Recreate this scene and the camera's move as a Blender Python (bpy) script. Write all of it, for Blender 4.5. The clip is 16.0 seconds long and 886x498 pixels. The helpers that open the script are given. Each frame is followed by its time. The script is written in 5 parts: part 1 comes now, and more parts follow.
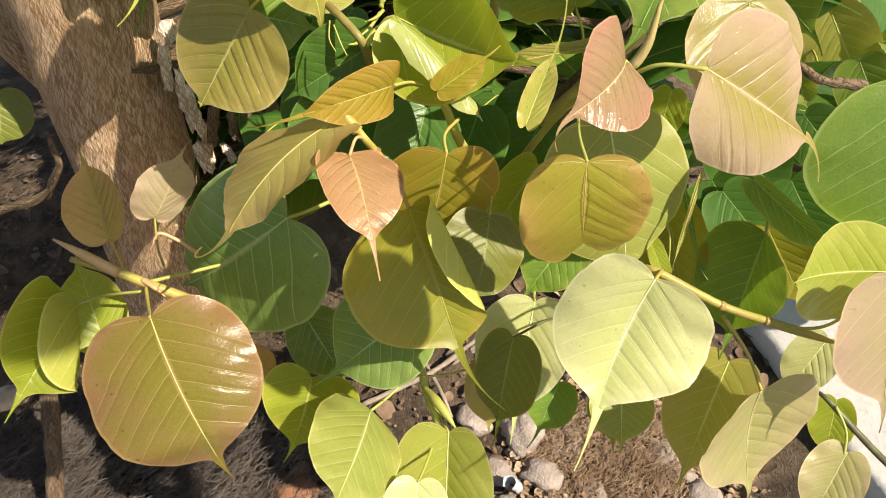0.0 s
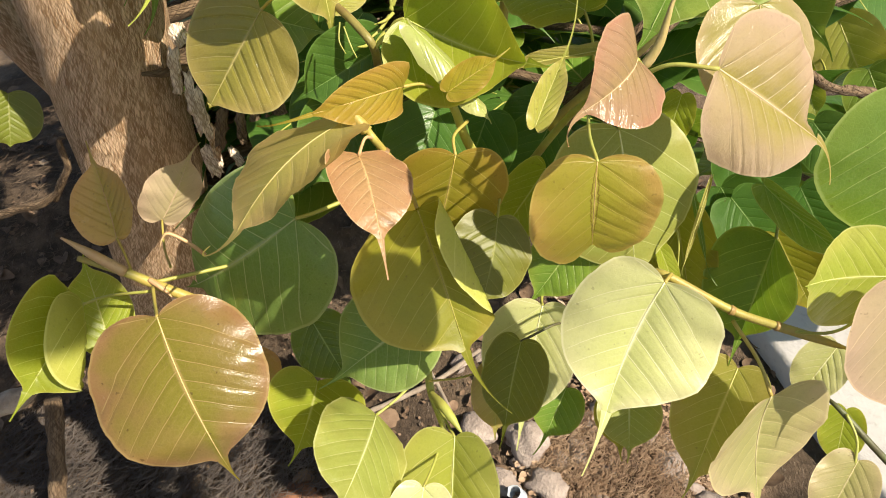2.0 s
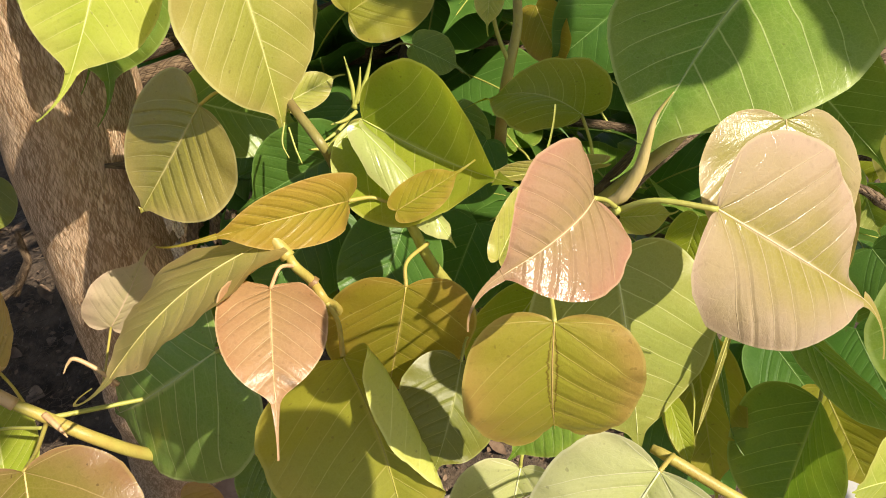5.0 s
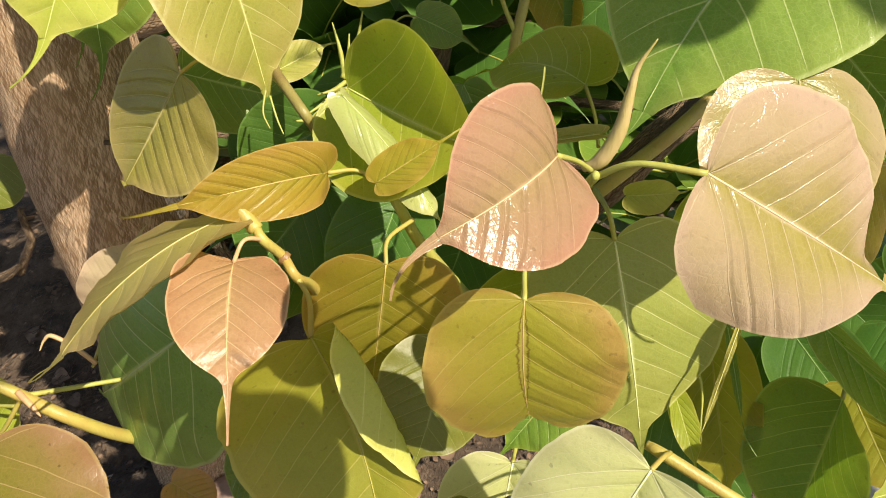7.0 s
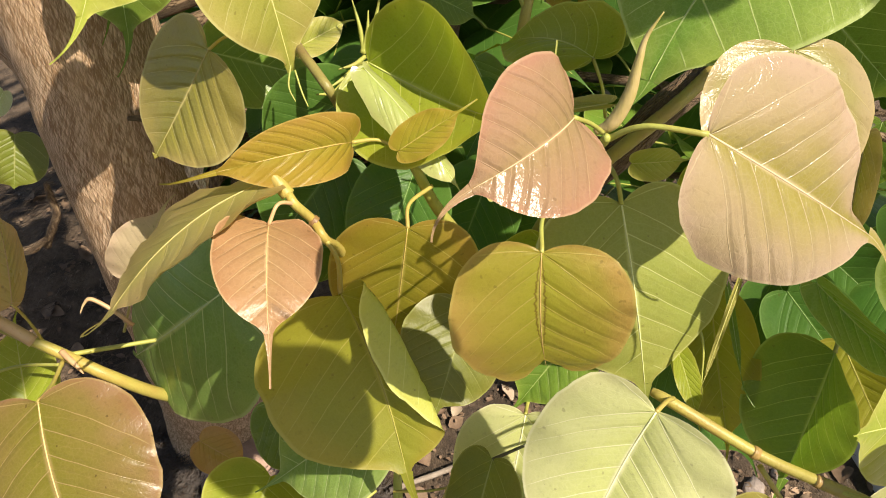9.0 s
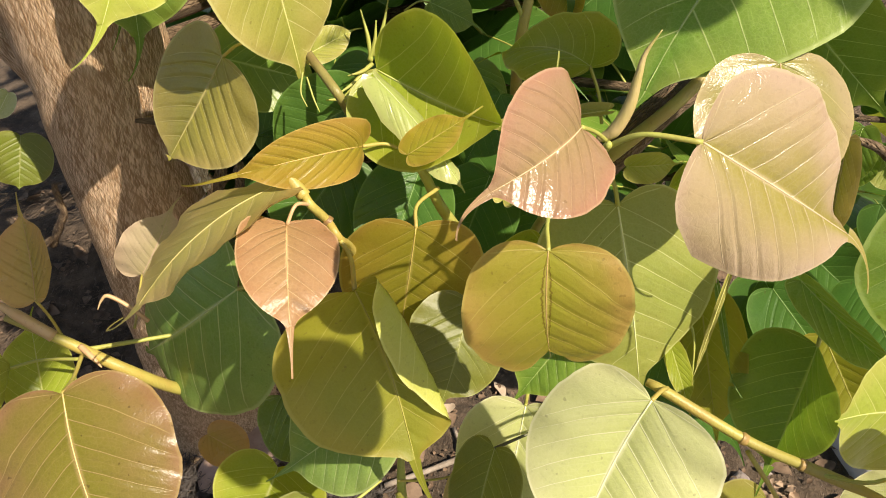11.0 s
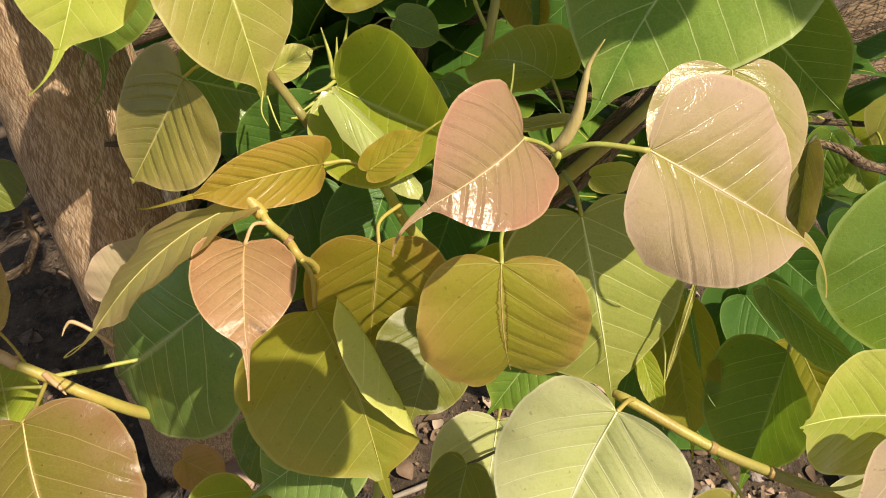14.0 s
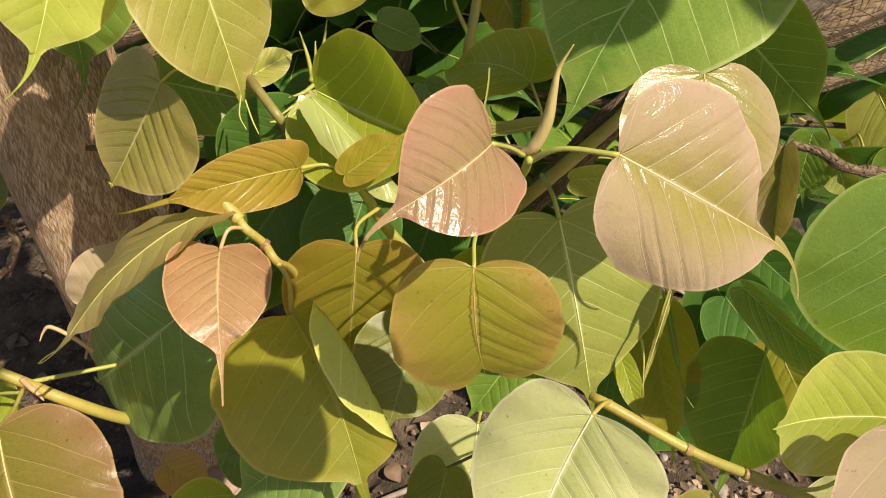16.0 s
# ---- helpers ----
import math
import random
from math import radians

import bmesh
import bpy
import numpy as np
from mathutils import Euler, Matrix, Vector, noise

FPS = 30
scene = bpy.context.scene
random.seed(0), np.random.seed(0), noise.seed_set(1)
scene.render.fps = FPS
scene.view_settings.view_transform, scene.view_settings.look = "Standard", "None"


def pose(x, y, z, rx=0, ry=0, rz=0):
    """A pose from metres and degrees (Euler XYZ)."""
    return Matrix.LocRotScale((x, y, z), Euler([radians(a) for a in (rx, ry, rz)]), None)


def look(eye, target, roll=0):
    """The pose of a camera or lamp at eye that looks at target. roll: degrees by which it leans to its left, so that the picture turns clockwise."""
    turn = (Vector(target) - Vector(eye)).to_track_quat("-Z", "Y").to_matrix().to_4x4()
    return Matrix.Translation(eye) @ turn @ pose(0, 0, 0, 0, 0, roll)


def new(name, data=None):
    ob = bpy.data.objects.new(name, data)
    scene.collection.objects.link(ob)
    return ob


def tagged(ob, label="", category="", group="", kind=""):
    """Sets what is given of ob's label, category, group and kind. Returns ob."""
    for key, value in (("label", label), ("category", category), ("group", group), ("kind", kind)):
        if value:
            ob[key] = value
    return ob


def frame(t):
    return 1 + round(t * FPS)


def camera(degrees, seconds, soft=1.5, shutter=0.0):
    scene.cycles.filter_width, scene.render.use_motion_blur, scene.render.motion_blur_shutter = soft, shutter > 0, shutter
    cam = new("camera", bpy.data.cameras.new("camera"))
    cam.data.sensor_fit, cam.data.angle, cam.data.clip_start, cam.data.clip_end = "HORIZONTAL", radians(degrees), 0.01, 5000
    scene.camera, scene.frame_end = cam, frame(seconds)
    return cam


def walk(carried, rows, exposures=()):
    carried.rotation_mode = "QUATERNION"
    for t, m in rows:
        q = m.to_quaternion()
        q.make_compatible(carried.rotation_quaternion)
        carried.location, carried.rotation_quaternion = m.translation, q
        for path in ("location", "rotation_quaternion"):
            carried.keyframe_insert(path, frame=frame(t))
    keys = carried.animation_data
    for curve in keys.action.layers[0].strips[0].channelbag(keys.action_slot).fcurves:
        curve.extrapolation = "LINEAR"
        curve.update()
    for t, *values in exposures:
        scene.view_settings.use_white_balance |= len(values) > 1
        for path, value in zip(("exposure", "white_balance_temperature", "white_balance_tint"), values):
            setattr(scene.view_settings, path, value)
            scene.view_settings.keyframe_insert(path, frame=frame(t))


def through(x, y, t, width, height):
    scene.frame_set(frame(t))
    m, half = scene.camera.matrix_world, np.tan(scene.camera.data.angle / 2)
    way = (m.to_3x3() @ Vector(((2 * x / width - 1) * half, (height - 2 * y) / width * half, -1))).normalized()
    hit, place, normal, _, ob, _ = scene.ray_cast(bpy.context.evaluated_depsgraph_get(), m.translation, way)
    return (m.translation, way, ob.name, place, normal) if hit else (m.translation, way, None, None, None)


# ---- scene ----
cam = camera(62.8, 16.0, soft=1.0)
PATH = [
    (0, 0.0260, 0.0776, 0.9082, 47.582, 0.437, 2.357),
    (0.5, 0.0260, 0.0743, 0.9040, 47.360, 0.523, 2.636),
    (1, 0.0220, 0.0797, 0.9013, 46.858, 0.354, 2.692),
    (1.5, 0.0220, 0.0800, 0.9023, 47.580, 0.308, 2.863),
    (2, 0.0240, 0.0749, 0.9028, 48.531, 0.324, 2.927),
    (2.5, 0.0270, 0.0738, 0.9094, 49.967, 0.706, 2.626),
    (3, 0.0350, 0.0867, 0.9138, 52.309, 0.866, 2.192),
    (3.5, 0.0440, 0.1074, 0.9064, 53.593, 0.806, 3.930),
    (3.7, 0.0500, 0.1183, 0.9010, 53.736, 0.856, 4.743),
    (5.8, 0.0780, 0.1691, 0.8688, 54.904, 1.647, 9.657),
    (6, 0.0810, 0.1704, 0.8663, 54.717, 1.876, 10.083),
    (6.5, 0.0880, 0.1757, 0.8594, 54.691, 2.253, 10.678),
    (7, 0.0920, 0.1792, 0.8573, 54.227, 2.284, 11.101),
    (7.5, 0.0940, 0.1792, 0.8573, 53.505, 2.536, 10.943),
    (8, 0.0940, 0.1760, 0.8572, 52.788, 2.522, 10.886),
    (8.5, 0.0910, 0.1671, 0.8589, 52.438, 2.410, 11.156),
    (9, 0.0890, 0.1562, 0.8643, 52.650, 2.650, 10.982),
    (9.2, 0.0870, 0.1514, 0.8689, 52.743, 2.702, 11.160),
    (11.3, 0.0830, 0.1398, 0.8756, 52.638, 2.045, 9.943),
    (11.5, 0.0850, 0.1420, 0.8760, 52.667, 2.193, 9.788),
    (12, 0.0880, 0.1392, 0.8769, 53.226, 3.095, 9.861),
    (12.5, 0.0900, 0.1338, 0.8764, 53.544, 3.876, 10.168),
    (13, 0.0920, 0.1313, 0.8751, 53.536, 3.598, 9.898),
    (13.5, 0.0950, 0.1358, 0.8727, 53.599, 3.329, 9.329),
    (14, 0.0970, 0.1443, 0.8732, 53.760, 2.978, 8.816),
    (14.5, 0.1010, 0.1490, 0.8749, 53.888, 2.960, 8.428),
    (15, 0.1040, 0.1490, 0.8749, 53.876, 2.951, 8.072),
    (15.5, 0.1060, 0.1465, 0.8736, 53.906, 2.871, 8.131),
    (16, 0.1040, 0.1456, 0.8739, 53.846, 2.791, 8.195),
]
walk(cam, [(t, pose(*row)) for t, *row in PATH], exposures=[(0, 0.60, 7500, 11), (3.5, 0.57, 7500, 11), (9, 0.52, 7500, 12), (12.5, 0.48, 7600, 12), (14, 0.33, 7700, 12), (16, 0.31, 7700, 12)])

# ---------------------------------------------------------------- light
SUN_FROM = Vector((0.58, -0.38, 0.72)).normalized()
world = bpy.data.worlds.new("sky")
scene.world = world
world.use_nodes = True
wn = world.node_tree
sky = wn.nodes.new("ShaderNodeTexSky")
sky.sky_type, sky.sun_disc = "NISHITA", False
sky.sun_elevation = math.asin(SUN_FROM.z)
sky.sun_rotation = math.atan2(SUN_FROM.x, SUN_FROM.y)
wn.nodes["Background"].inputs["Strength"].default_value = 0.082
wn.links.new(sky.outputs["Color"], wn.nodes["Background"].inputs["Color"])
sun_data = bpy.data.lights.new("sun", "SUN")
sun_data.energy, sun_data.angle, sun_data.color = 5.0, radians(0.55), (1.0, 0.95, 0.86)
sun = new("sun", sun_data)
sun.matrix_world = look(SUN_FROM * 6, (0, 0, 0))


# ---------------------------------------------------------------- materials
def material(name):
    mat = bpy.data.materials.new(name)
    mat.use_nodes = True
    return mat, mat.node_tree.nodes, mat.node_tree.links


class Net:
    """Small helper round a node tree: math, mix, noise by plain calls."""

    def __init__(self, name):
        self.mat, self.n, self.l = material(name)
        self.bsdf = self.n["Principled BSDF"]
        self.out = self.n["Material Output"]

    def put(self, socket, value):
        if isinstance(value, bpy.types.NodeSocket):
            self.l.new(value, socket)
        elif isinstance(value, tuple) and len(value) == 3 and socket.type == "RGBA":
            socket.default_value = (*value, 1)
        else:
            socket.default_value = value

    def math(self, op, a, b=0.0, c=0.0):
        node = self.n.new("ShaderNodeMath")
        node.operation = op
        for s, v in zip(node.inputs, (a, b, c)):
            self.put(s, v)
        return node.outputs[0]

    def mix(self, f, a, b, blend="MIX"):
        node = self.n.new("ShaderNodeMix")
        node.data_type, node.blend_type = "RGBA", blend
        self.put(node.inputs[0], f)
        self.put(node.inputs[6], a)
        self.put(node.inputs[7], b)
        return node.outputs[2]

    def coords(self, kind="Object", scale=(1, 1, 1)):
        tc = self.n.new("ShaderNodeTexCoord")
        mp = self.n.new("ShaderNodeMapping")
        mp.inputs["Scale"].default_value = scale
        self.l.new(tc.outputs[kind], mp.inputs["Vector"])
        return mp.outputs[0]

    def noise(self, vec, scale, detail=3.0, rough=0.55, distort=0.0):
        node = self.n.new("ShaderNodeTexNoise")
        self.l.new(vec, node.inputs["Vector"])
        for k, v in (("Scale", scale), ("Detail", detail), ("Roughness", rough), ("Distortion", distort)):
            node.inputs[k].default_value = v
        return node.outputs["Fac"]

    def cells(self, vec, scale, feature="F1"):
        node = self.n.new("ShaderNodeTexVoronoi")
        node.feature = feature
        self.l.new(vec, node.inputs["Vector"])
        node.inputs["Scale"].default_value = scale
        return node.outputs["Distance"]

    def ramp(self, f, lo, hi):
        node = self.n.new("ShaderNodeMapRange")
        node.interpolation_type = "SMOOTHSTEP"
        self.put(node.inputs["Value"], f)
        self.put(node.inputs["From Min"], lo)
        self.put(node.inputs["From Max"], hi)
        return node.outputs["Result"]

    def bump(self, height, distance, strength=1.0):
        node = self.n.new("ShaderNodeBump")
        node.inputs["Distance"].default_value = distance
        node.inputs["Strength"].default_value = strength
        self.l.new(height, node.inputs["Height"])
        return node.outputs["Normal"]


def leaf_material(name, body, edge, vein, rough=0.42, through=0.4, relief=0.00038, glow=(1.0, 1.0, 0.5), spots=0.3, core=None, slant=0.36, count=6.6, crimp=0.0):
    """Leaf blade: lateral veins from the leaf's own u (along) and v (across), quilted relief, mottling; light passes through."""
    k = Net(name)
    uv = k.n.new("ShaderNodeUVMap")
    sep = k.n.new("ShaderNodeSeparateXYZ")
    k.l.new(uv.outputs[0], sep.inputs[0])
    u, v = sep.outputs[0], k.math("SUBTRACT", k.math("MULTIPLY", sep.outputs[1], 2.0), 1.0)
    side = k.math("ABSOLUTE", v)
    shift = k.math("MULTIPLY", k.math("GREATER_THAN", v, 0.0), 0.45)
    ob = k.coords("Object")
    wob = k.noise(ob, 38, 2)
    spread = k.n.new("ShaderNodeUVMap")
    spread.uv_map = "Spread"
    flat = k.n.new("ShaderNodeSeparateXYZ")
    k.l.new(spread.outputs[0], flat.inputs[0])
    out, up = flat.outputs[0], flat.outputs[1]
    # where a straight lateral vein through the place leaves the midrib; those of the lobes fan out from the stalk's end
    root = k.math("SUBTRACT", up, k.math("MULTIPLY", out, k.math("MULTIPLY_ADD", out, 0.12, slant)))
    fan = k.math("MULTIPLY", k.math("ARCTAN2", root, k.math("MAXIMUM", out, 0.02)), 2.1)
    along = k.math("ADD", k.math("MULTIPLY", k.math("MAXIMUM", root, 0.0), count), k.math("MINIMUM", fan, 0.0))
    along = k.math("ADD", along, k.math("MULTIPLY", shift, k.ramp(root, 0.0, 0.15)))
    along = k.math("ADD", along, k.math("MULTIPLY", k.math("SUBTRACT", wob, 0.5), 0.22))
    near = k.math("MAXIMUM", k.math("PINGPONG", along, 0.5), k.math("MULTIPLY", k.ramp(u, 0.84, 0.97), 0.5))
    wide = k.math("MULTIPLY_ADD", side, -0.022, 0.045)
    vein_line = k.math("SUBTRACT", 1.0, k.ramp(near, 0.0, wide))
    vein_line = k.math("MULTIPLY", vein_line, k.ramp(side, 1.0, 0.86))
    between = k.math("PINGPONG", k.math("ADD", k.math("MULTIPLY_ADD", side, 0.5, along), k.math("MULTIPLY_ADD", wob, 0.5, 0.25)), 0.5)
    fine_line = k.math("MULTIPLY", k.math("SUBTRACT", 1.0, k.ramp(between, 0.0, 0.035)), k.ramp(side, 0.9, 0.3))
    rib = k.math("SUBTRACT", 1.0, k.ramp(side, 0.0, 0.05))
    net = k.math("SUBTRACT", 1.0, k.ramp(k.cells(ob, 520, "DISTANCE_TO_EDGE"), 0.0, 0.12))
    cross = k.math("SUBTRACT", 1.0, k.ramp(k.cells(ob, 190, "DISTANCE_TO_EDGE"), 0.0, 0.07))
    cloud = k.noise(ob, 26, 4)
    grain = k.noise(ob, 420, 3, 0.7)
    info = k.n.new("ShaderNodeObjectInfo")
    rnd = info.outputs["Random"]
    col = k.mix(k.math("MULTIPLY", k.ramp(cloud, 0.35, 0.7), 0.55), body, edge)
    patch = k.noise(ob, 17, 3, 0.5)
    if core:
        col = k.mix(k.math("MULTIPLY", k.ramp(k.math("ADD", k.math("SUBTRACT", 0.75, side), k.math("MULTIPLY", k.math("SUBTRACT", patch, 0.5), 1.7)), 0.0, 0.62), 0.85), col, core)
    col = k.mix(k.math("MULTIPLY", k.ramp(k.noise(ob, 62, 4, 0.6), 0.45, 0.75), 0.22), col, tuple(0.72 * c for c in body))
    rim = k.math("MULTIPLY", k.ramp(k.math("ADD", side, k.math("MULTIPLY", k.math("SUBTRACT", cloud, 0.5), 0.5)), 0.68, 1.05), 0.85)
    col = k.mix(rim, col, edge)
    hs = k.n.new("ShaderNodeHueSaturation")
    k.put(hs.inputs["Hue"], k.math("MULTIPLY_ADD", rnd, 0.016, 0.492))
    k.put(hs.inputs["Value"], k.math("MULTIPLY_ADD", rnd, 0.22, 0.9))
    k.put(hs.inputs["Color"], col)
    col = hs.outputs[0]
    col = k.mix(k.math("MULTIPLY", net, 0.09), col, vein)
    col = k.mix(k.math("MULTIPLY", cross, 0.05), col, vein)
    col = k.mix(k.math("MULTIPLY", fine_line, 0.11), col, vein)
    col = k.mix(k.math("MULTIPLY", vein_line, 0.80), col, vein)
    col = k.mix(k.math("MULTIPLY", rib, 0.85), col, vein)
    col = k.mix(k.math("MULTIPLY", k.ramp(grain, 0.52, 0.80), 0.38), col, tuple(c * 0.6 for c in body))
    col = k.mix(k.math("MULTIPLY", k.ramp(side, 0.955, 0.985), 0.55), col, vein)
    if crimp:
        lane = k.n.new("ShaderNodeCombineXYZ")
        k.put(lane.inputs[0], k.math("MULTIPLY", u, 26.0))
        k.put(lane.inputs[1], k.math("GREATER_THAN", v, 0.0))
        sway = k.math("MULTIPLY_ADD", k.noise(lane.outputs[0], 1.0, 3), 0.10, 0.0)
        fold_line = k.math("SUBTRACT", 1.0, k.ramp(k.math("ABSOLUTE", k.math("SUBTRACT", side, sway)), 0.0, 0.022))
        col = k.mix(k.math("MULTIPLY", fold_line, crimp), col, (0.16, 0.09, 0.02))
    dots = k.ramp(k.noise(ob, 300, 1), 0.735, 0.77)
    col = k.mix(k.math("MULTIPLY", dots, spots), col, (0.10, 0.06, 0.02))
    k.put(k.bsdf.inputs["Base Color"], col)
    k.put(k.bsdf.inputs["Roughness"], k.math("MULTIPLY_ADD", cloud, 0.16, rough - 0.08))
    k.bsdf.inputs["Specular IOR Level"].default_value = 0.5
    pillow = k.math("SUBTRACT", k.ramp(near, 0.0, 0.30), k.math("MULTIPLY", vein_line, -0.35))
    h = k.math("ADD", k.math("MULTIPLY", pillow, k.math("MULTIPLY_ADD", side, -0.35, 0.62)), k.math("MULTIPLY", net, -0.03))
    h = k.math("ADD", h, k.math("MULTIPLY", cross, -0.035))
    h = k.math("ADD", h, k.math("MULTIPLY", cloud, 0.9))
    h = k.math("ADD", h, k.math("MULTIPLY", k.noise(ob, 110, 3), 0.35))
    h = k.math("ADD", h, k.math("MULTIPLY", k.noise(ob, 520, 2), 0.12))
    weave = k.n.new("ShaderNodeCombineXYZ")
    k.put(weave.inputs[0], k.math("MULTIPLY", along, 2.6))
    k.put(weave.inputs[1], k.math("MULTIPLY", v, 3.2))
    h = k.math("ADD", h, k.math("MULTIPLY", k.noise(weave.outputs[0], 1.0, 3), 0.35))
    nrm = k.bump(h, relief)
    k.l.new(nrm, k.bsdf.inputs["Normal"])
    tr = k.n.new("ShaderNodeBsdfTranslucent")
    k.put(tr.inputs["Color"], k.mix(1.0, col, glow, "MULTIPLY"))
    ms = k.n.new("ShaderNodeMixShader")
    ms.inputs[0].default_value = through
    k.l.new(k.bsdf.outputs[0], ms.inputs[1])
    k.l.new(tr.outputs[0], ms.inputs[2])
    k.l.new(ms.outputs[0], k.out.inputs["Surface"])
    return k.mat


LEAF = {
    "deep": leaf_material("deep_green_leaf", (0.145, 0.24, 0.036), (0.19, 0.27, 0.042), (0.38, 0.48, 0.16), 0.28, 0.34, 0.0007, core=(0.11, 0.20, 0.032)),
    # olive green with shade put into the colour
    "shade_olive": leaf_material("shade_olive_leaf", (0.185, 0.21, 0.03), (0.22, 0.22, 0.036), (0.36, 0.38, 0.12), 0.42, 0.40, 0.0005, core=(0.185, 0.22, 0.03)),
    "jade": leaf_material("jade_green_leaf", (0.215, 0.34, 0.085), (0.27, 0.37, 0.095), (0.55, 0.64, 0.31), 0.24, 0.38, 0.0006, core=(0.185, 0.315, 0.075)),
    "straw": leaf_material("straw_green_leaf", (0.52, 0.49, 0.22), (0.58, 0.48, 0.28), (0.72, 0.65, 0.36), 0.38, 0.40, 0.0005, core=(0.46, 0.47, 0.17)),
    "glossy": leaf_material("glossy_folded_leaf", (0.41, 0.45, 0.15), (0.46, 0.46, 0.19), (0.50, 0.53, 0.22), 0.24, 0.34, 0.0003, core=(0.37, 0.43, 0.12)),
    "orange": leaf_material("young_orange_leaf", (0.225, 0.17, 0.04), (0.315, 0.16, 0.088), (0.48, 0.345, 0.145), 0.25, 0.42, 0.0006, core=(0.205, 0.185, 0.025), spots=0.6),
    "pink": leaf_material("young_pink_leaf", (0.41, 0.265, 0.155), (0.47, 0.235, 0.16), (0.60, 0.40, 0.25), 0.23, 0.34, 0.0008, core=(0.38, 0.275, 0.13)),
    "copper": leaf_material("young_copper_leaf", (0.45, 0.25, 0.135), (0.43, 0.205, 0.11), (0.80, 0.57, 0.33), 0.36, 0.36, 0.0006, core=(0.46, 0.27, 0.135)),
    "cream": leaf_material("young_cream_leaf", (0.52, 0.41, 0.235), (0.585, 0.43, 0.325), (0.63, 0.51, 0.34), 0.20, 0.36, 0.0009, core=(0.38, 0.345, 0.065), spots=0.1),
    "rose": leaf_material("young_rose_leaf", (0.55, 0.44, 0.29), (0.58, 0.42, 0.31), (0.72, 0.58, 0.40), 0.34, 0.40, 0.0005, core=(0.53, 0.45, 0.25)),
    "butter": leaf_material("young_butter_leaf", (0.335, 0.29, 0.09), (0.45, 0.34, 0.20), (0.54, 0.44, 0.21), 0.28, 0.38, 0.0007, core=(0.27, 0.28, 0.048), spots=0.1),
    "olive": leaf_material("olive_leaf", (0.45, 0.37, 0.045), (0.54, 0.35, 0.075), (0.64, 0.53, 0.16), 0.36, 0.58, 0.0005, core=(0.39, 0.37, 0.04)),
    "yellow": leaf_material("yellow_green_leaf", (0.46, 0.445, 0.10), (0.54, 0.46, 0.15), (0.70, 0.67, 0.31), 0.36, 0.46, 0.0005, core=(0.41, 0.43, 0.085)),
    "pale": leaf_material("pale_green_leaf", (0.60, 0.63, 0.29), (0.62, 0.61, 0.32), (0.82, 0.81, 0.55), 0.34, 0.28, 0.0005, core=(0.55, 0.60, 0.22)),
    "green": leaf_material("mid_green_leaf", (0.18, 0.31, 0.045), (0.25, 0.34, 0.05), (0.42, 0.54, 0.17), 0.31, 0.40, 0.0005, core=(0.15, 0.28, 0.04)),
    "dark": leaf_material("dark_green_leaf", (0.066, 0.165, 0.028), (0.09, 0.185, 0.03), (0.17, 0.32, 0.085), 0.33, 0.32),
    "wrinkled": leaf_material("wrinkled_olive_leaf", (0.43, 0.38, 0.085), (0.49, 0.40, 0.13), (0.62, 0.55, 0.25), 0.15, 0.40, 0.0010, core=(0.38, 0.37, 0.065)),
    "light": leaf_material("light_green_leaf", (0.39, 0.46, 0.105), (0.46, 0.47, 0.12), (0.70, 0.74, 0.34), 0.38, 0.46, 0.0005),
    "brown": leaf_material("brown_young_leaf", (0.54, 0.345, 0.11), (0.55, 0.30, 0.12), (0.60, 0.40, 0.16), 0.28, 0.42, 0.0007, core=(0.46, 0.34, 0.09)),
    "khaki": leaf_material("khaki_young_leaf", (0.54, 0.46, 0.15), (0.58, 0.43, 0.18), (0.66, 0.56, 0.26), 0.38, 0.46, 0.0005, core=(0.48, 0.46, 0.12)),
    "umber": leaf_material("amber_young_leaf", (0.48, 0.34, 0.05), (0.54, 0.32, 0.09), (0.70, 0.54, 0.18), 0.32, 0.48, 0.0007, core=(0.43, 0.36, 0.045)),
    "fan": leaf_material("olive_fan_leaf", (0.42, 0.37, 0.055), (0.55, 0.35, 0.11), (0.61, 0.50, 0.15), 0.34, 0.54, 0.0005, core=(0.42, 0.41, 0.05), slant=0.46, count=5.2, spots=0.3, crimp=0.7),
    "moss": leaf_material("moss_green_leaf", (0.36, 0.355, 0.042), (0.41, 0.35, 0.052), (0.53, 0.48, 0.13), 0.38, 0.50, 0.0005, core=(0.32, 0.335, 0.038)),
    "broad": leaf_material("broad_green_leaf", (0.23, 0.345, 0.065), (0.29, 0.38, 0.075), (0.60, 0.70, 0.30), 0.29, 0.38, 0.0006, core=(0.17, 0.32, 0.048)),
    "lime": leaf_material("lime_leaf", (0.34, 0.43, 0.04), (0.44, 0.45, 0.055), (0.64, 0.68, 0.20), 0.36, 0.50),
    "chartreuse": leaf_material("chartreuse_leaf", (0.58, 0.64, 0.13), (0.64, 0.65, 0.16), (0.82, 0.84, 0.36), 0.36, 0.46, core=(0.53, 0.61, 0.10)),
    "spring": leaf_material("spring_green_leaf", (0.43, 0.485, 0.085), (0.49, 0.50, 0.11), (0.70, 0.72, 0.30), 0.32, 0.46, core=(0.38, 0.46, 0.07)),
}


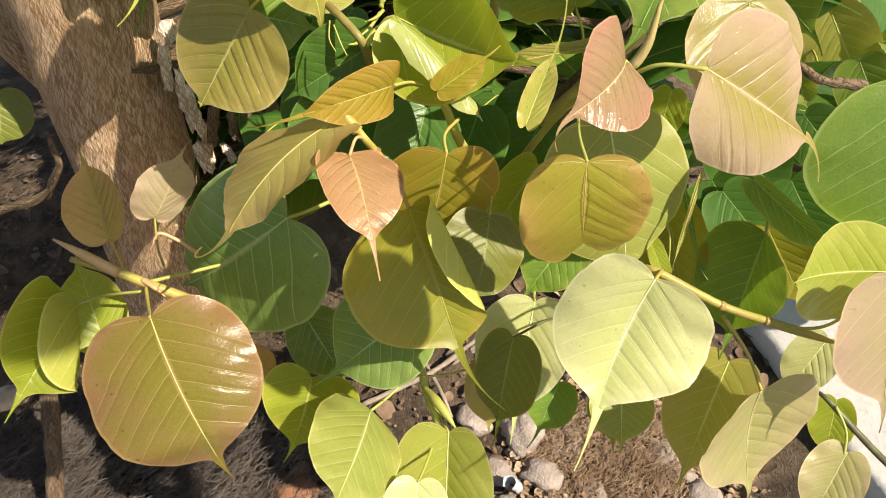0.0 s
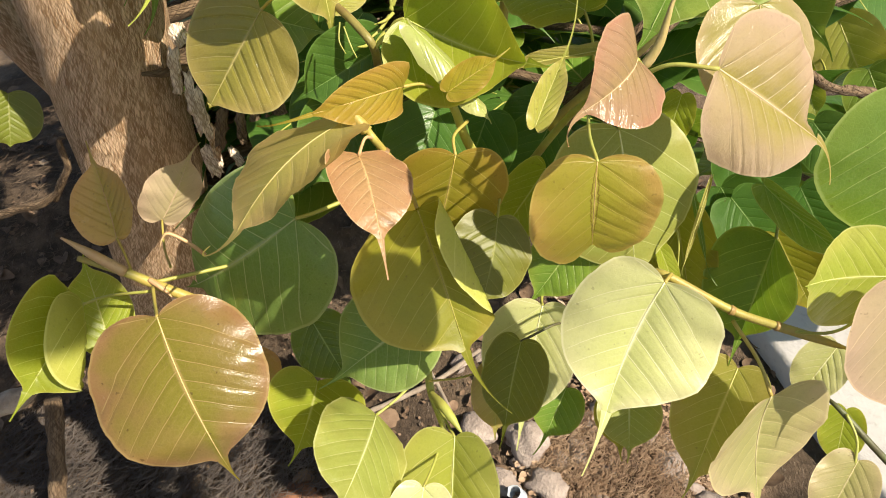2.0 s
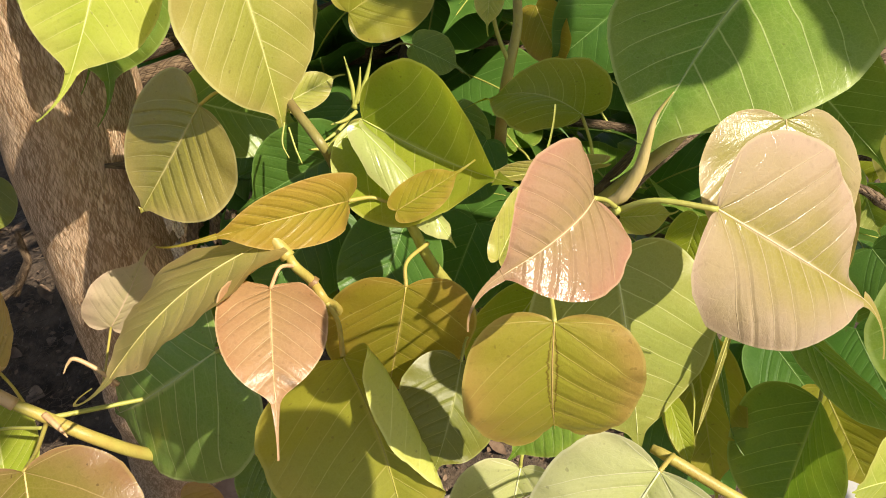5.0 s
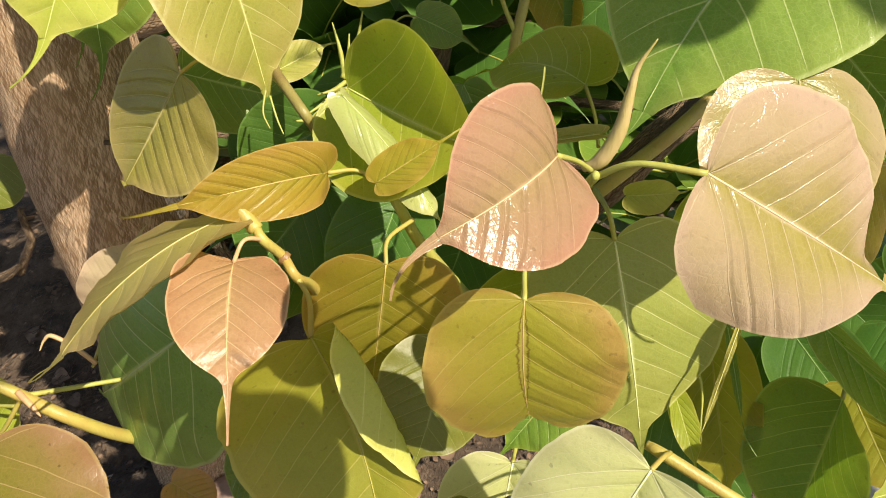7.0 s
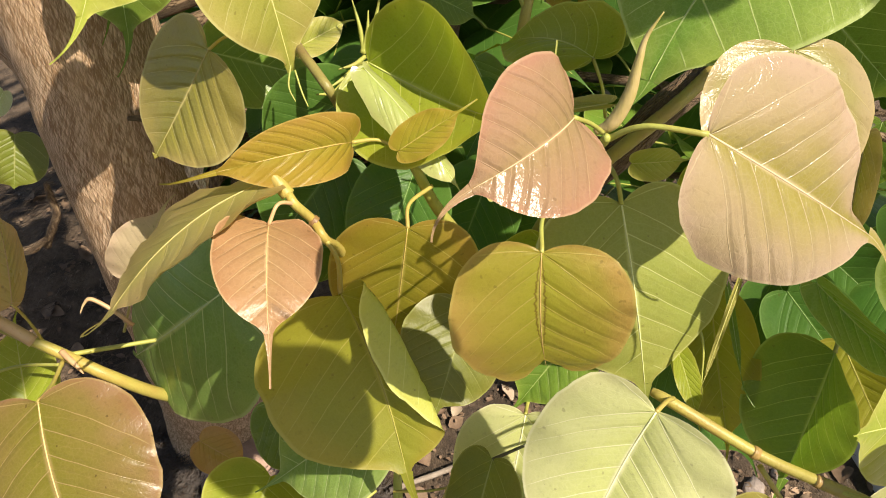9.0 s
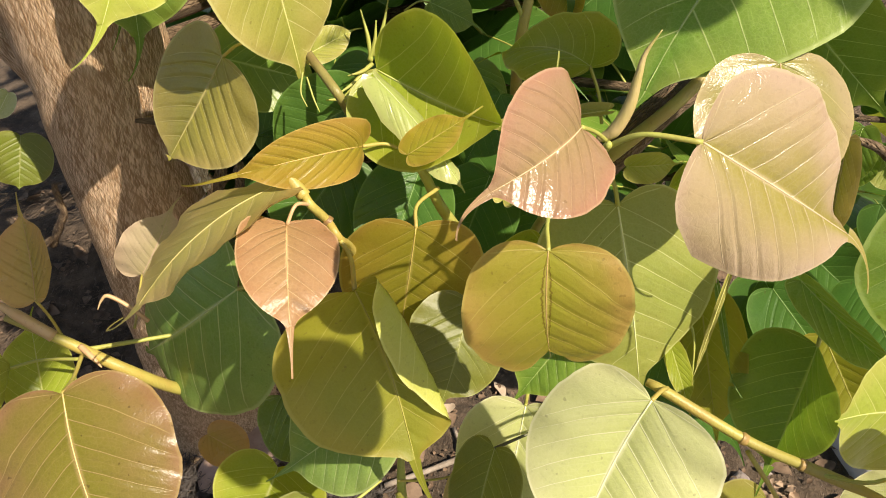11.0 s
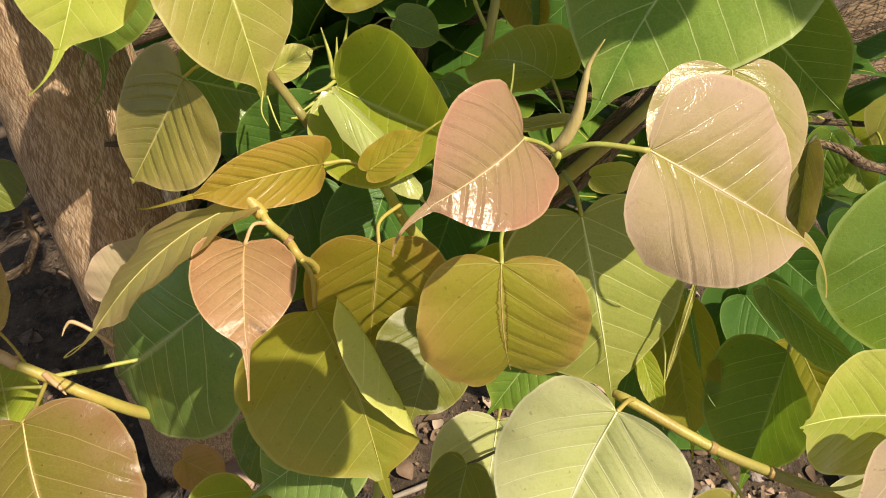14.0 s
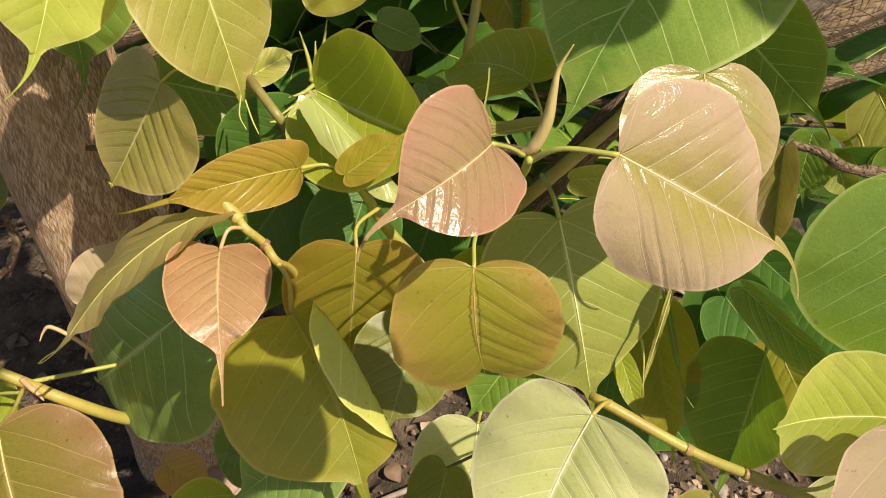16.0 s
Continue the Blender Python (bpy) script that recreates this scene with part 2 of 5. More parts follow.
def stem_material(name, young, old, ring=0.0):
    k = Net(name)
    ob = k.coords("Object")
    cloud = k.noise(ob, 60, 4)
    col = k.mix(k.ramp(cloud, 0.35, 0.68), young, old)
    streak = k.noise(k.coords("Object", (900, 900, 60)), 1.0, 3)
    col = k.mix(k.math("MULTIPLY", k.ramp(streak, 0.55, 0.75), 0.35), col, tuple(c * 0.5 for c in old))
    k.put(k.bsdf.inputs["Base Color"], col)
    k.bsdf.inputs["Roughness"].default_value = 0.45
    k.l.new(k.bump(k.math("ADD", cloud, k.math("MULTIPLY", streak, 0.4)), 0.0006), k.bsdf.inputs["Normal"])
    return k.mat


STALK = {
    "green": stem_material("green_stalk", (0.40, 0.43, 0.10), (0.36, 0.34, 0.08)),
    "yellow": stem_material("yellow_stalk", (0.42, 0.37, 0.09), (0.41, 0.31, 0.08)),
    "olive": stem_material("olive_stalk", (0.26, 0.23, 0.07), (0.22, 0.16, 0.06)),
    "pink": stem_material("pink_stalk", (0.58, 0.40, 0.21), (0.54, 0.32, 0.17)),
    "tan": stem_material("tan_stalk", (0.40, 0.35, 0.085), (0.36, 0.27, 0.075)),
    "khaki": stem_material("khaki_bud", (0.47, 0.36, 0.17), (0.37, 0.33, 0.09)),
    "wood": stem_material("green_wood", (0.11, 0.13, 0.05), (0.085, 0.07, 0.04)),
}


RIB = {}
for look_of, tint in (("orange", (0.78, 0.56, 0.22)), ("pink", (0.82, 0.55, 0.32)), ("copper", (0.80, 0.52, 0.24)), ("cream", (0.70, 0.54, 0.34)), ("olive", (0.58, 0.44, 0.12)), ("yellow", (0.70, 0.66, 0.24)), ("pale", (0.86, 0.86, 0.52)), ("green", (0.40, 0.52, 0.17)), ("dark", (0.20, 0.34, 0.10)), ("wrinkled", (0.52, 0.44, 0.15)), ("light", (0.74, 0.78, 0.38)), ("lime", (0.56, 0.60, 0.18)), ("brown", (0.56, 0.34, 0.13)), ("khaki", (0.52, 0.44, 0.16)), ("fan", (0.50, 0.33, 0.12)), ("moss", (0.42, 0.38, 0.08)), ("broad", (0.42, 0.52, 0.19)), ("rose", (0.72, 0.52, 0.34)), ("butter", (0.60, 0.46, 0.24)), ("umber", (0.60, 0.42, 0.14)), ("spring", (0.66, 0.68, 0.24)), ("chartreuse", (0.76, 0.78, 0.32)), ("glossy", (0.62, 0.64, 0.28)), ("deep", (0.30, 0.42, 0.14)), ("straw", (0.70, 0.62, 0.34)), ("shade_olive", (0.36, 0.37, 0.12)), ("jade", (0.46, 0.56, 0.24))):
    RIB[look_of] = stem_material(look_of + "_midrib", tint, tuple(0.9 * c for c in tint))


def bark_material(name, light, dark, red, size=1.0):
    """Fibrous bark: fine lengthwise fibres, crossing weave, blotches."""
    k = Net(name)
    uv = k.n.new("ShaderNodeUVMap").outputs[0]

    def mapped(sx, sy, rot=0.0):
        mp = k.n.new("ShaderNodeMapping")
        mp.vector_type = "TEXTURE"
        mp.inputs["Scale"].default_value = (1 / sx, 1 / sy, 1)
        mp.inputs["Rotation"].default_value = (0, 0, rot)
        k.l.new(uv, mp.inputs["Vector"])
        return mp.outputs[0]

    def strands(sx, sy, rot, thin):
        """Thin dark furrows between fibres that run along one direction."""
        return k.ramp(k.math("ABSOLUTE", k.math("SUBTRACT", k.noise(mapped(sx * size, sy * size, rot), 1.0, 2, 0.5, 0.3), 0.5)), 0.0, thin)
    fibre = strands(300, 34, 0.10, 0.10)
    weave = strands(230, 36, 0.62, 0.09)
    weave2 = strands(230, 36, -0.48, 0.09)
    grain = k.noise(mapped(700 * size, 160 * size, 0.1), 1.0, 3, 0.6)
    blotch = k.noise(mapped(16 * size, 9 * size), 1.0, 4)
    patch = k.noise(mapped(60 * size, 24 * size), 1.0, 5, 0.65, 0.6)
    crack = k.ramp(k.noise(mapped(210 * size, 26 * size, 0.12), 1.0, 5, 0.7, 0.8), 0.62, 0.72)
    pit = k.ramp(k.cells(mapped(70 * size, 40 * size), 1.0), 0.12, 0.04)
    h = k.math("ADD", k.math("MULTIPLY", fibre, 0.5), k.math("MULTIPLY", k.math("ADD", weave, weave2), 0.4))
    h = k.math("ADD", h, k.math("MULTIPLY", grain, 0.4))
    tone = k.ramp(h, 0.55, 1.55)
    col = k.mix(tone, dark, light)
    col = k.mix(k.math("MULTIPLY", k.ramp(blotch, 0.4, 0.72), 0.4), col, red)
    col = k.mix(k.math("MULTIPLY", k.ramp(patch, 0.50, 0.72), 0.35), col, light)
    col = k.mix(k.math("MULTIPLY", crack, 0.4), col, tuple(c * 0.5 for c in dark))
    col = k.mix(k.math("MULTIPLY", pit, 0.4), col, tuple(c * 0.6 for c in dark))
    k.put(k.bsdf.inputs["Base Color"], col)
    k.bsdf.inputs["Roughness"].default_value = 0.85
    k.l.new(k.bump(k.math("SUBTRACT", h, k.math("MULTIPLY", crack, 0.4)), 0.0019, 1.0), k.bsdf.inputs["Normal"])
    return k.mat


BARK = bark_material("trunk_bark", (0.80, 0.58, 0.39), (0.36, 0.205, 0.10), (0.62, 0.39, 0.215))
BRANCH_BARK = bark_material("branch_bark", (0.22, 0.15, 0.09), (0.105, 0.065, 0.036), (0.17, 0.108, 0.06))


def soil_material():
    k = Net("dry_soil")
    ob = k.coords("Object")
    big = k.noise(ob, 3.2, 5, 0.6)
    mid = k.noise(ob, 22, 6, 0.65)
    fine = k.noise(ob, 160, 4, 0.7)
    fibre = k.noise(k.coords("Object", (260, 60, 60)), 1.0, 4, 0.7, 1.5)
    col = k.mix(k.ramp(mid, 0.35, 0.68), (0.055, 0.037, 0.024), (0.18, 0.125, 0.083))
    col = k.mix(k.math("MULTIPLY", k.ramp(big, 0.45, 0.65), 0.5), col, (0.21, 0.15, 0.10))
    col = k.mix(k.math("MULTIPLY", k.ramp(fibre, 0.58, 0.72), 0.5), col, (0.40, 0.33, 0.27))
    col = k.mix(k.math("MULTIPLY", k.ramp(fine, 0.55, 0.75), 0.5), col, (0.05, 0.035, 0.028))
    k.put(k.bsdf.inputs["Base Color"], col)
    k.bsdf.inputs["Roughness"].default_value = 0.95
    h = k.math("ADD", k.math("MULTIPLY", mid, 1.2), k.math("ADD", k.math("MULTIPLY", fine, 0.35), k.math("MULTIPLY", fibre, 0.5)))
    k.l.new(k.bump(h, 0.012), k.bsdf.inputs["Normal"])
    return k.mat


SOIL = soil_material()


def plain_material(name, a, b, scale, rough, bump=0.001, through=0.0):
    k = Net(name)
    ob = k.coords("Object")
    f = k.noise(ob, scale, 5, 0.6)
    g = k.noise(ob, scale * 9, 3, 0.6)
    info = k.n.new("ShaderNodeObjectInfo")
    geo = k.n.new("ShaderNodeNewGeometry")
    rnd = k.math("FRACT", k.math("ADD", info.outputs["Random"], geo.outputs["Random Per Island"]))
    col = k.mix(k.ramp(f, 0.3, 0.7), a, b)
    col = k.mix(k.math("MULTIPLY", rnd, 0.5), col, tuple(0.45 * (x + y) * 0.6 for x, y in zip(a, b)))
    col = k.mix(k.math("MULTIPLY", k.ramp(g, 0.5, 0.8), 0.4), col, tuple(x * 0.5 for x in a))
    k.put(k.bsdf.inputs["Base Color"], col)
    k.bsdf.inputs["Roughness"].default_value = rough
    k.l.new(k.bump(k.math("ADD", f, k.math("MULTIPLY", g, 0.4)), bump), k.bsdf.inputs["Normal"])
    return k.mat


DRY_LEAF = plain_material("dry_leaf", (0.15, 0.09, 0.055), (0.27, 0.18, 0.115), 60, 0.8)
PALE_DRY = plain_material("pale_dry_leaf", (0.44, 0.34, 0.24), (0.60, 0.48, 0.36), 60, 0.8)
STONE = plain_material("pale_stone", (0.31, 0.25, 0.22), (0.50, 0.42, 0.37), 30, 0.9, 0.006)
DEAD_WOOD = plain_material("dead_wood", (0.26, 0.20, 0.15), (0.50, 0.42, 0.34), 45, 0.9, 0.003)
CONCRETE = plain_material("pale_concrete", (0.62, 0.60, 0.58), (0.72, 0.70, 0.68), 9, 0.85, 0.003)


# ---------------------------------------------------------------- mesh helpers
def mesh_of(name, verts, faces, mat, uvs=None, smooth=True):
    me = bpy.data.meshes.new(name)
    me.from_pydata([tuple(v) for v in verts], [], faces)
    me.materials.append(mat)
    if uvs is not None:
        layer = me.uv_layers.new(name="UVMap")
        for loop in me.loops:
            layer.data[loop.index].uv = uvs[loop.vertex_index][:2]
        if len(uvs[0]) == 4:
            spread = me.uv_layers.new(name="Spread")
            for loop in me.loops:
                spread.data[loop.index].uv = uvs[loop.vertex_index][2:]
    me.polygons.foreach_set("use_smooth", [smooth] * len(me.polygons))
    me.update()
    return me


def part(name, me, parent, label=""):
    ob = new(name, me)
    ob.parent = parent
    if label:
        ob["label"] = label
    return ob


def spline(points, steps):
    """Catmull-Rom through the points."""
    p = [Vector(q) for q in points]
    p = [2 * p[0] - p[1], *p, 2 * p[-1] - p[-2]]
    out = []
    for i in range(1, len(p) - 2):
        for s in range(steps):
            f = s / steps
            a, b, c, d = p[i - 1:i + 3]
            out.append(0.5 * (2 * b + (c - a) * f + (2 * a - 5 * b + 4 * c - d) * f * f + (3 * b - a - 3 * c + d) * f ** 3))
    return out + [p[-2]]


def tube_geometry(points, radii, sides=10, steps=8, lump=0.0, lump_size=8.0):
    line = spline(points, steps)
    n = len(line)
    verts, uvs, faces = [], [], []
    ref = Vector((0.3, 0.2, 0.9))
    run = 0.0
    for i, c in enumerate(line):
        d = (line[min(i + 1, n - 1)] - line[max(i - 1, 0)]).normalized()
        side = d.cross(ref)
        side = (side if side.length > 0.05 else d.cross(Vector((1, 0, 0)))).normalized()
        up = side.cross(d).normalized()
        ref = up
        f = i / (n - 1) * (len(radii) - 1)
        j = min(int(f), len(radii) - 2)
        r = radii[j] + (radii[j + 1] - radii[j]) * (f - j)
        run += (c - line[i - 1]).length if i else 0.0
        for s in range(sides):
            a = 2 * math.pi * s / sides
            way = math.cos(a) * side + math.sin(a) * up
            q = c + r * way
            if lump:
                q += way * r * lump * (noise.noise(q * lump_size) + 0.5 * noise.noise(q * lump_size * 2.7))
            verts.append(q)
            uvs.append((s / sides * 2 * math.pi * radii[0], run))
    for i in range(n - 1):
        for s in range(sides):
            t = (s + 1) % sides
            faces.append((i * sides + s, i * sides + t, (i + 1) * sides + t, (i + 1) * sides + s))
    faces += [tuple(range(sides))[::-1], tuple((n - 1) * sides + s for s in range(sides))]
    return verts, faces, uvs


def tube(name, points, radii, mat, parent, label="", sides=10, steps=8, lump=0.0, lump_size=8.0):
    v, f, uv = tube_geometry(points, radii, sides, steps, lump, lump_size)
    return part(name, mesh_of(name, v, f, mat, uv), parent, label)


# ---------------------------------------------------------------- leaves
HEART = ((0, 0), (.14, -.05), (.34, -.075), (.58, -.04), (.80, .07), (.95, .24), (1, .42), (.95, .60), (.80, .76), (.56, .88), (.345, .952), (.195, .998), (.118, 1.032), (.08, 1.06))
BLUNT = ((0, 0), (.14, -.05), (.34, -.075), (.58, -.04), (.80, .07), (.95, .24), (1, .42), (.97, .60), (.87, .76), (.70, .885), (.48, .965), (.27, 1.005), (.13, 1.03), (.07, 1.06))
NOTCHED = ((0, 0), (.14, -.05), (.34, -.075), (.58, -.04), (.80, .07), (.95, .24), (1, .45), (.97, .66), (.86, .90), (.67, 1.08), (.46, 1.18), (.27, 1.17), (.11, 1.06), (.0, .96))
ROWS_U, COLS_V = 40, 14


def leaf_geometry(length, left, right, bend, fold_l, fold_r, curl_l, curl_r, tail, tail_drop, tail_turn, notched, seed, tuck=None, short=1.0, blunt=False):
    """A heart-shaped blade with a long drip tip. The midrib bends by an arc; each half rises by its fold and rolls by its curl."""
    prof = [(p.x, p.y) for p in spline([(x, y, 0) for x, y in (NOTCHED if notched else BLUNT if blunt else HEART)], 8)]
    bend, fl, fr, cl, cr, td, tt = (radians(a) for a in (bend, fold_l, fold_r, curl_l, curl_r, tail_drop, tail_turn))
    rnd = random.Random(seed)
    ph, amp = rnd.uniform(0, 9), rnd.uniform(0.014, 0.028) * length

    def arc(s):
        return (s, 0.0) if abs(bend) < 1e-4 else (math.sin(bend * s) / bend, (1 - math.cos(bend * s)) / bend)
    def rolled(f, c):
        """The cross-section of one half: how far out and up each fraction of the half width lies."""
        xs, zs, out, up = [0.0], [0.0], 0.0, 0.0
        for q in range(60):
            t = (q + 0.5) / 58
            out, up = out + math.cos(f + c * t) / 58, up + math.sin(f + c * t) / 58
            xs.append(out)
            zs.append(up)

        def at(x):
            q = min(int(x * 58), 59)
            w = x * 58 - q
            return xs[q] + (xs[q + 1] - xs[q]) * w, zs[q] + (zs[q + 1] - zs[q]) * w
        return at

    def tucked(x, y):
        """Folds what lies outside the line of the tuck over the blade; gives out, along, up."""
        x1, y1, x2, y2, angle, r = tuck
        d = Vector((x2 - x1, y2 - y1)).normalized()
        out = Vector((d.y, -d.x))
        far = (Vector((x, y)) - Vector((x1, y1))).dot(out)
        if far <= 0:
            return x, y, 0.0
        full = radians(angle)
        th = min(far / r, full)
        rest = far - r * th
        move = r * math.sin(th) + rest * math.cos(th) - far
        return x + out.x * move, y + out.y * move, r * (1 - math.cos(th)) + rest * math.sin(th)
    roll_l, roll_r = rolled(fl, cl), rolled(fr, cr)
    over = set()
    verts, uvs, faces = [], [], []
    for i in range(ROWS_U + 1):
        u = i / ROWS_U
        px, py = prof[round(u * (len(prof) - 1))]
        mid = (0.96 if notched else 1.06) * u ** 1.25
        for j in range(-COLS_V, COLS_V + 1):
            v = abs(j) / COLS_V
            w, f, c = (left, fl, cl) if j < 0 else (right, fr, cr)
            y = mid * (1 - v) + py * v * (short if j < 0 else 1.0)
            x = px * v
            ax, az = roll_r(x) if j > 0 else roll_l(x)
            up = 0.0
            if tuck and j < 0:
                fx, fy, up = tucked(w * ax, length * y)
                if up > tuck[5]:
                    over.add(len(verts))
                ax, y = fx / w, fy / length
            sy, sz = arc(y)
            rip = amp * v * v * px * math.sin(ph + 9 * y + (2.4 if j < 0 else 0)) + 0.4 * amp * v * v * math.sin(2 * ph + 23 * y) + 0.16 * amp * v ** 3 * math.sin(3 * ph + 61 * y)
            lift = w * az + up + rip
            verts.append(((-1 if j < 0 else 1) * w * ax, length * sy + lift * math.sin(bend * y), -length * sz + lift * math.cos(bend * y)))
            uvs.append((u, 0.5 + 0.5 * j / COLS_V, x, mid * (1 - v) + py * v))
    row = 2 * COLS_V + 1
    for i in range(ROWS_U):
        for j in range(row - 1):
            faces.append((i * row + j, i * row + j + 1, (i + 1) * row + j + 1, (i + 1) * row + j))
    if not notched:
        # drip tip: a narrow strip with a raised middle
        sy, sz = arc(1.06)
        c = Vector((0, length * sy, -length * sz))
        a0 = len(verts)
        steps = 14
        wid = (0.07 if blunt else 0.08) * (left + right) / 2
        for i in range(steps + 1):
            s = i / steps
            drop = bend + 2 * td * s
            turn = 2 * tt * s
            if i:
                c = c + Vector((math.sin(turn) * math.cos(drop), math.cos(turn) * math.cos(drop), -math.sin(drop))) * (tail / steps)
            q = (wid - 0.0004) * (1 - s) ** 2.5 + 0.0004
            nz = Vector((0, math.sin(drop), math.cos(drop)))
            for k, side in enumerate((-1, 0, 1)):
                verts.append(c + Vector((side * q * math.cos(turn), -side * q * math.sin(turn), 0)) + nz * (0.0004 if side and i else 0.0))
                uvs.append((0.97, 0.5 + 0.22 * side, 0.05, 1.08))
        for i in range(steps):
            for j in range(2):
                p = a0 + 3 * i + j
                faces.append((p, p + 1, p + 4, p + 3))
    rib = [(0, length * arc(t)[0], -length * arc(t)[1] + 0.0001) for t in (0, .25, .5, .75, 1.0, 1.06)]
    return verts, faces, uvs, rib, over


def leaf(parent, look_of, stalk_of, base, turn, shape, tail=(0.02, 6, 0), stalk=None, label="", notched=False, seed=0, tuck=None, short=1.0, blunt=False):
    """shape: length, left and right half width, bend, folds left and right, curls left and right. stalk: where the leaf stalk starts."""
    v, f, uv, rib, over = leaf_geometry(*shape, *tail, notched, seed, tuck, short, blunt)
    ob = part("leaf", mesh_of("leaf", v, f, LEAF[look_of], uv), parent, label)
    if over:
        ob.data.materials.append(LEAF["chartreuse"])
        for face in ob.data.polygons:
            if sum(q in over for q in face.vertices) >= 2:
                face.material_index = 1
    m = pose(*base, *turn)
    ob.matrix_basis = m
    size = shape[0] / 0.08
    tube("midrib", rib, (0.00040 * size, 0.00027 * size, 0.00010 * size), RIB[look_of], ob, sides=6, steps=4)
    if stalk:
        inv = m.inverted()
        start, via = Vector(stalk[0]), Vector(stalk[1]) if len(stalk) > 1 else None
        end = Vector(base)
        pts = [start, via, end] if via else [start, (start + end) / 2 + Vector((0, 0, 0.004)), end]
        tube("petiole", [inv @ p for p in pts], (0.0012 * size ** 0.5, 0.0010 * size ** 0.5, 0.0011 * size ** 0.5), STALK[stalk_of], ob, sides=8, steps=7)
    return ob

# ---------------------------------------------------------------- ground
def ground_height(x, y):
    """Level towards the viewer, rising gently behind the trunk."""
    p = Vector((x, y, 0))
    h = 0.03 * noise.noise(p * 2.2) + 0.014 * noise.noise(p * 7) + 0.006 * noise.noise(p * 19)
    rise = max(0.0, min(1.0, (y - 0.55) / 0.5)) * max(0.0, min(1.0, (0.15 - x) / 0.4))
    return h + 0.16 * rise * rise


def build_ground():
    xs = [-200, -60, -20, -8, -4, -2.4] + [-1.6 + 0.022 * i for i in range(146)] + [2.4, 4, 8, 20, 60, 200]
    ys = [-200, -60, -20, -8, -3, -1.2] + [-0.4 + 0.022 * i for i in range(118)] + [3.2, 5, 9, 20, 60, 200]
    verts = [(x, y, ground_height(x, y) if abs(x) < 3 and -1.5 < y < 3.5 else 0.0) for y in ys for x in xs]
    w = len(xs)
    faces = [(j * w + i, j * w + i + 1, (j + 1) * w + i + 1, (j + 1) * w + i) for j in range(len(ys) - 1) for i in range(w - 1)]
    return tagged(new("ground", mesh_of("ground", verts, faces, SOIL)), "dry brown soil with roots and dead leaves", "ground", kind="structure")


ground = build_ground()

# ---------------------------------------------------------------- the tree
TRUNK_FOOT = (-0.405, 0.772, 0.02)
tree = tagged(new("peepal_tree"), "young peepal tree with coppery new leaves on thin shoots", "tree")
tree.location = TRUNK_FOOT
bpy.context.view_layer.update()


def at_tree(p):
    return tuple(Vector(p) - Vector(TRUNK_FOOT))


def twig(name, points, radii, mat, label="", sides=10, lump=0.0):
    return tube(name, [at_tree(p) for p in points], radii, mat, tree, label, sides=sides, lump=lump, lump_size=60)


def blade(look_of, stalk_of, base, turn, shape, tail=(0.02, 6, 0), stalk=None, label="", notched=False, seed=0, tuck=None, short=1.0, blunt=False):
    s = [at_tree(p) for p in stalk] if stalk else None
    return leaf(tree, look_of, stalk_of, at_tree(base), turn, shape, tail, s, label, notched, seed, tuck, short, blunt)


NODE_RING = stem_material("node_ring", (0.36, 0.24, 0.08), (0.22, 0.12, 0.05))


def joint(c, r):
    """Reddish scar ring round a shoot where a leaf stalk leaves it."""
    c = Vector(c)
    twig("node_ring", (c + Vector((-0.0016, 0, 0.0008)), c + Vector((-0.0004, 0, 0.0002)), c + Vector((0.0014, 0, -0.0007))), (r * 0.84, r * 0.97, r * 0.84), NODE_RING, sides=14)


def trunk():
    pts = [(-0.425, 0.795, -0.06), (-0.382, 0.745, 0.12), (-0.326, 0.674, 0.32), (-0.294, 0.632, 0.48), (-0.287, 0.624, 0.58), (-0.283, 0.620, 0.68), (-0.287, 0.605, 0.82), (-0.325, 0.565, 1.1), (-0.40, 0.52, 1.6), (-0.45, 0.50, 2.3)]
    return tube("trunk", [at_tree(p) for p in pts], (0.085, 0.064, 0.056, 0.054, 0.053, 0.053, 0.052, 0.047, 0.038, 0.018), BARK, tree, "leaning fibrous grey-brown trunk", sides=72, steps=16, lump=0.06, lump_size=11)


trunk()
blade("orange", "yellow", (-0.1449, 0.3349, 0.6177), (-31.1, 18.8, -161.3), (0.0801, 0.0456, 0.0502, 30, -8, 12, -26, -23), (0.0189, 14, -0), ((-0.1665, 0.3749, 0.5997), (-0.1565, 0.3552, 0.6057),), label="broad orange-tan young leaf, glossy", seed=0, blunt=True)
blade("copper", "pink", (-0.0358, 0.3804, 0.6942), (10.1, -3.1, -160.5), (0.0509, 0.0219, 0.0219, 50, -0, 6, -1, 36), (0.0202, -3, 1), ((-0.0303, 0.3959, 0.695), (-0.0329, 0.3866, 0.7005),), label="small copper-pink young leaf with drip tip", seed=1)
blade("fan", "green", (0.0782, 0.3472, 0.7167), (-67.3, 4.8, 169.2), (0.0479, 0.0323, 0.0314, 38, -13, 25, -10, 3), (0.0144, 6, 0), ((0.0857, 0.4359, 0.6955), (0.0772, 0.3726, 0.7156),), label="olive leaf with a notched end", notched=True, seed=2)
blade("cream", "green", (0.1256, 0.361, 0.7558), (-44.1, 37.2, -104.9), (0.0747, 0.0365, 0.0368, 4, 34, 14, -39, -74), (0.0281, 3, 34), ((0.0955, 0.3709, 0.7466), (0.1068, 0.3649, 0.7555),), label="large glossy cream-pink young leaf", short=0.84, seed=3)
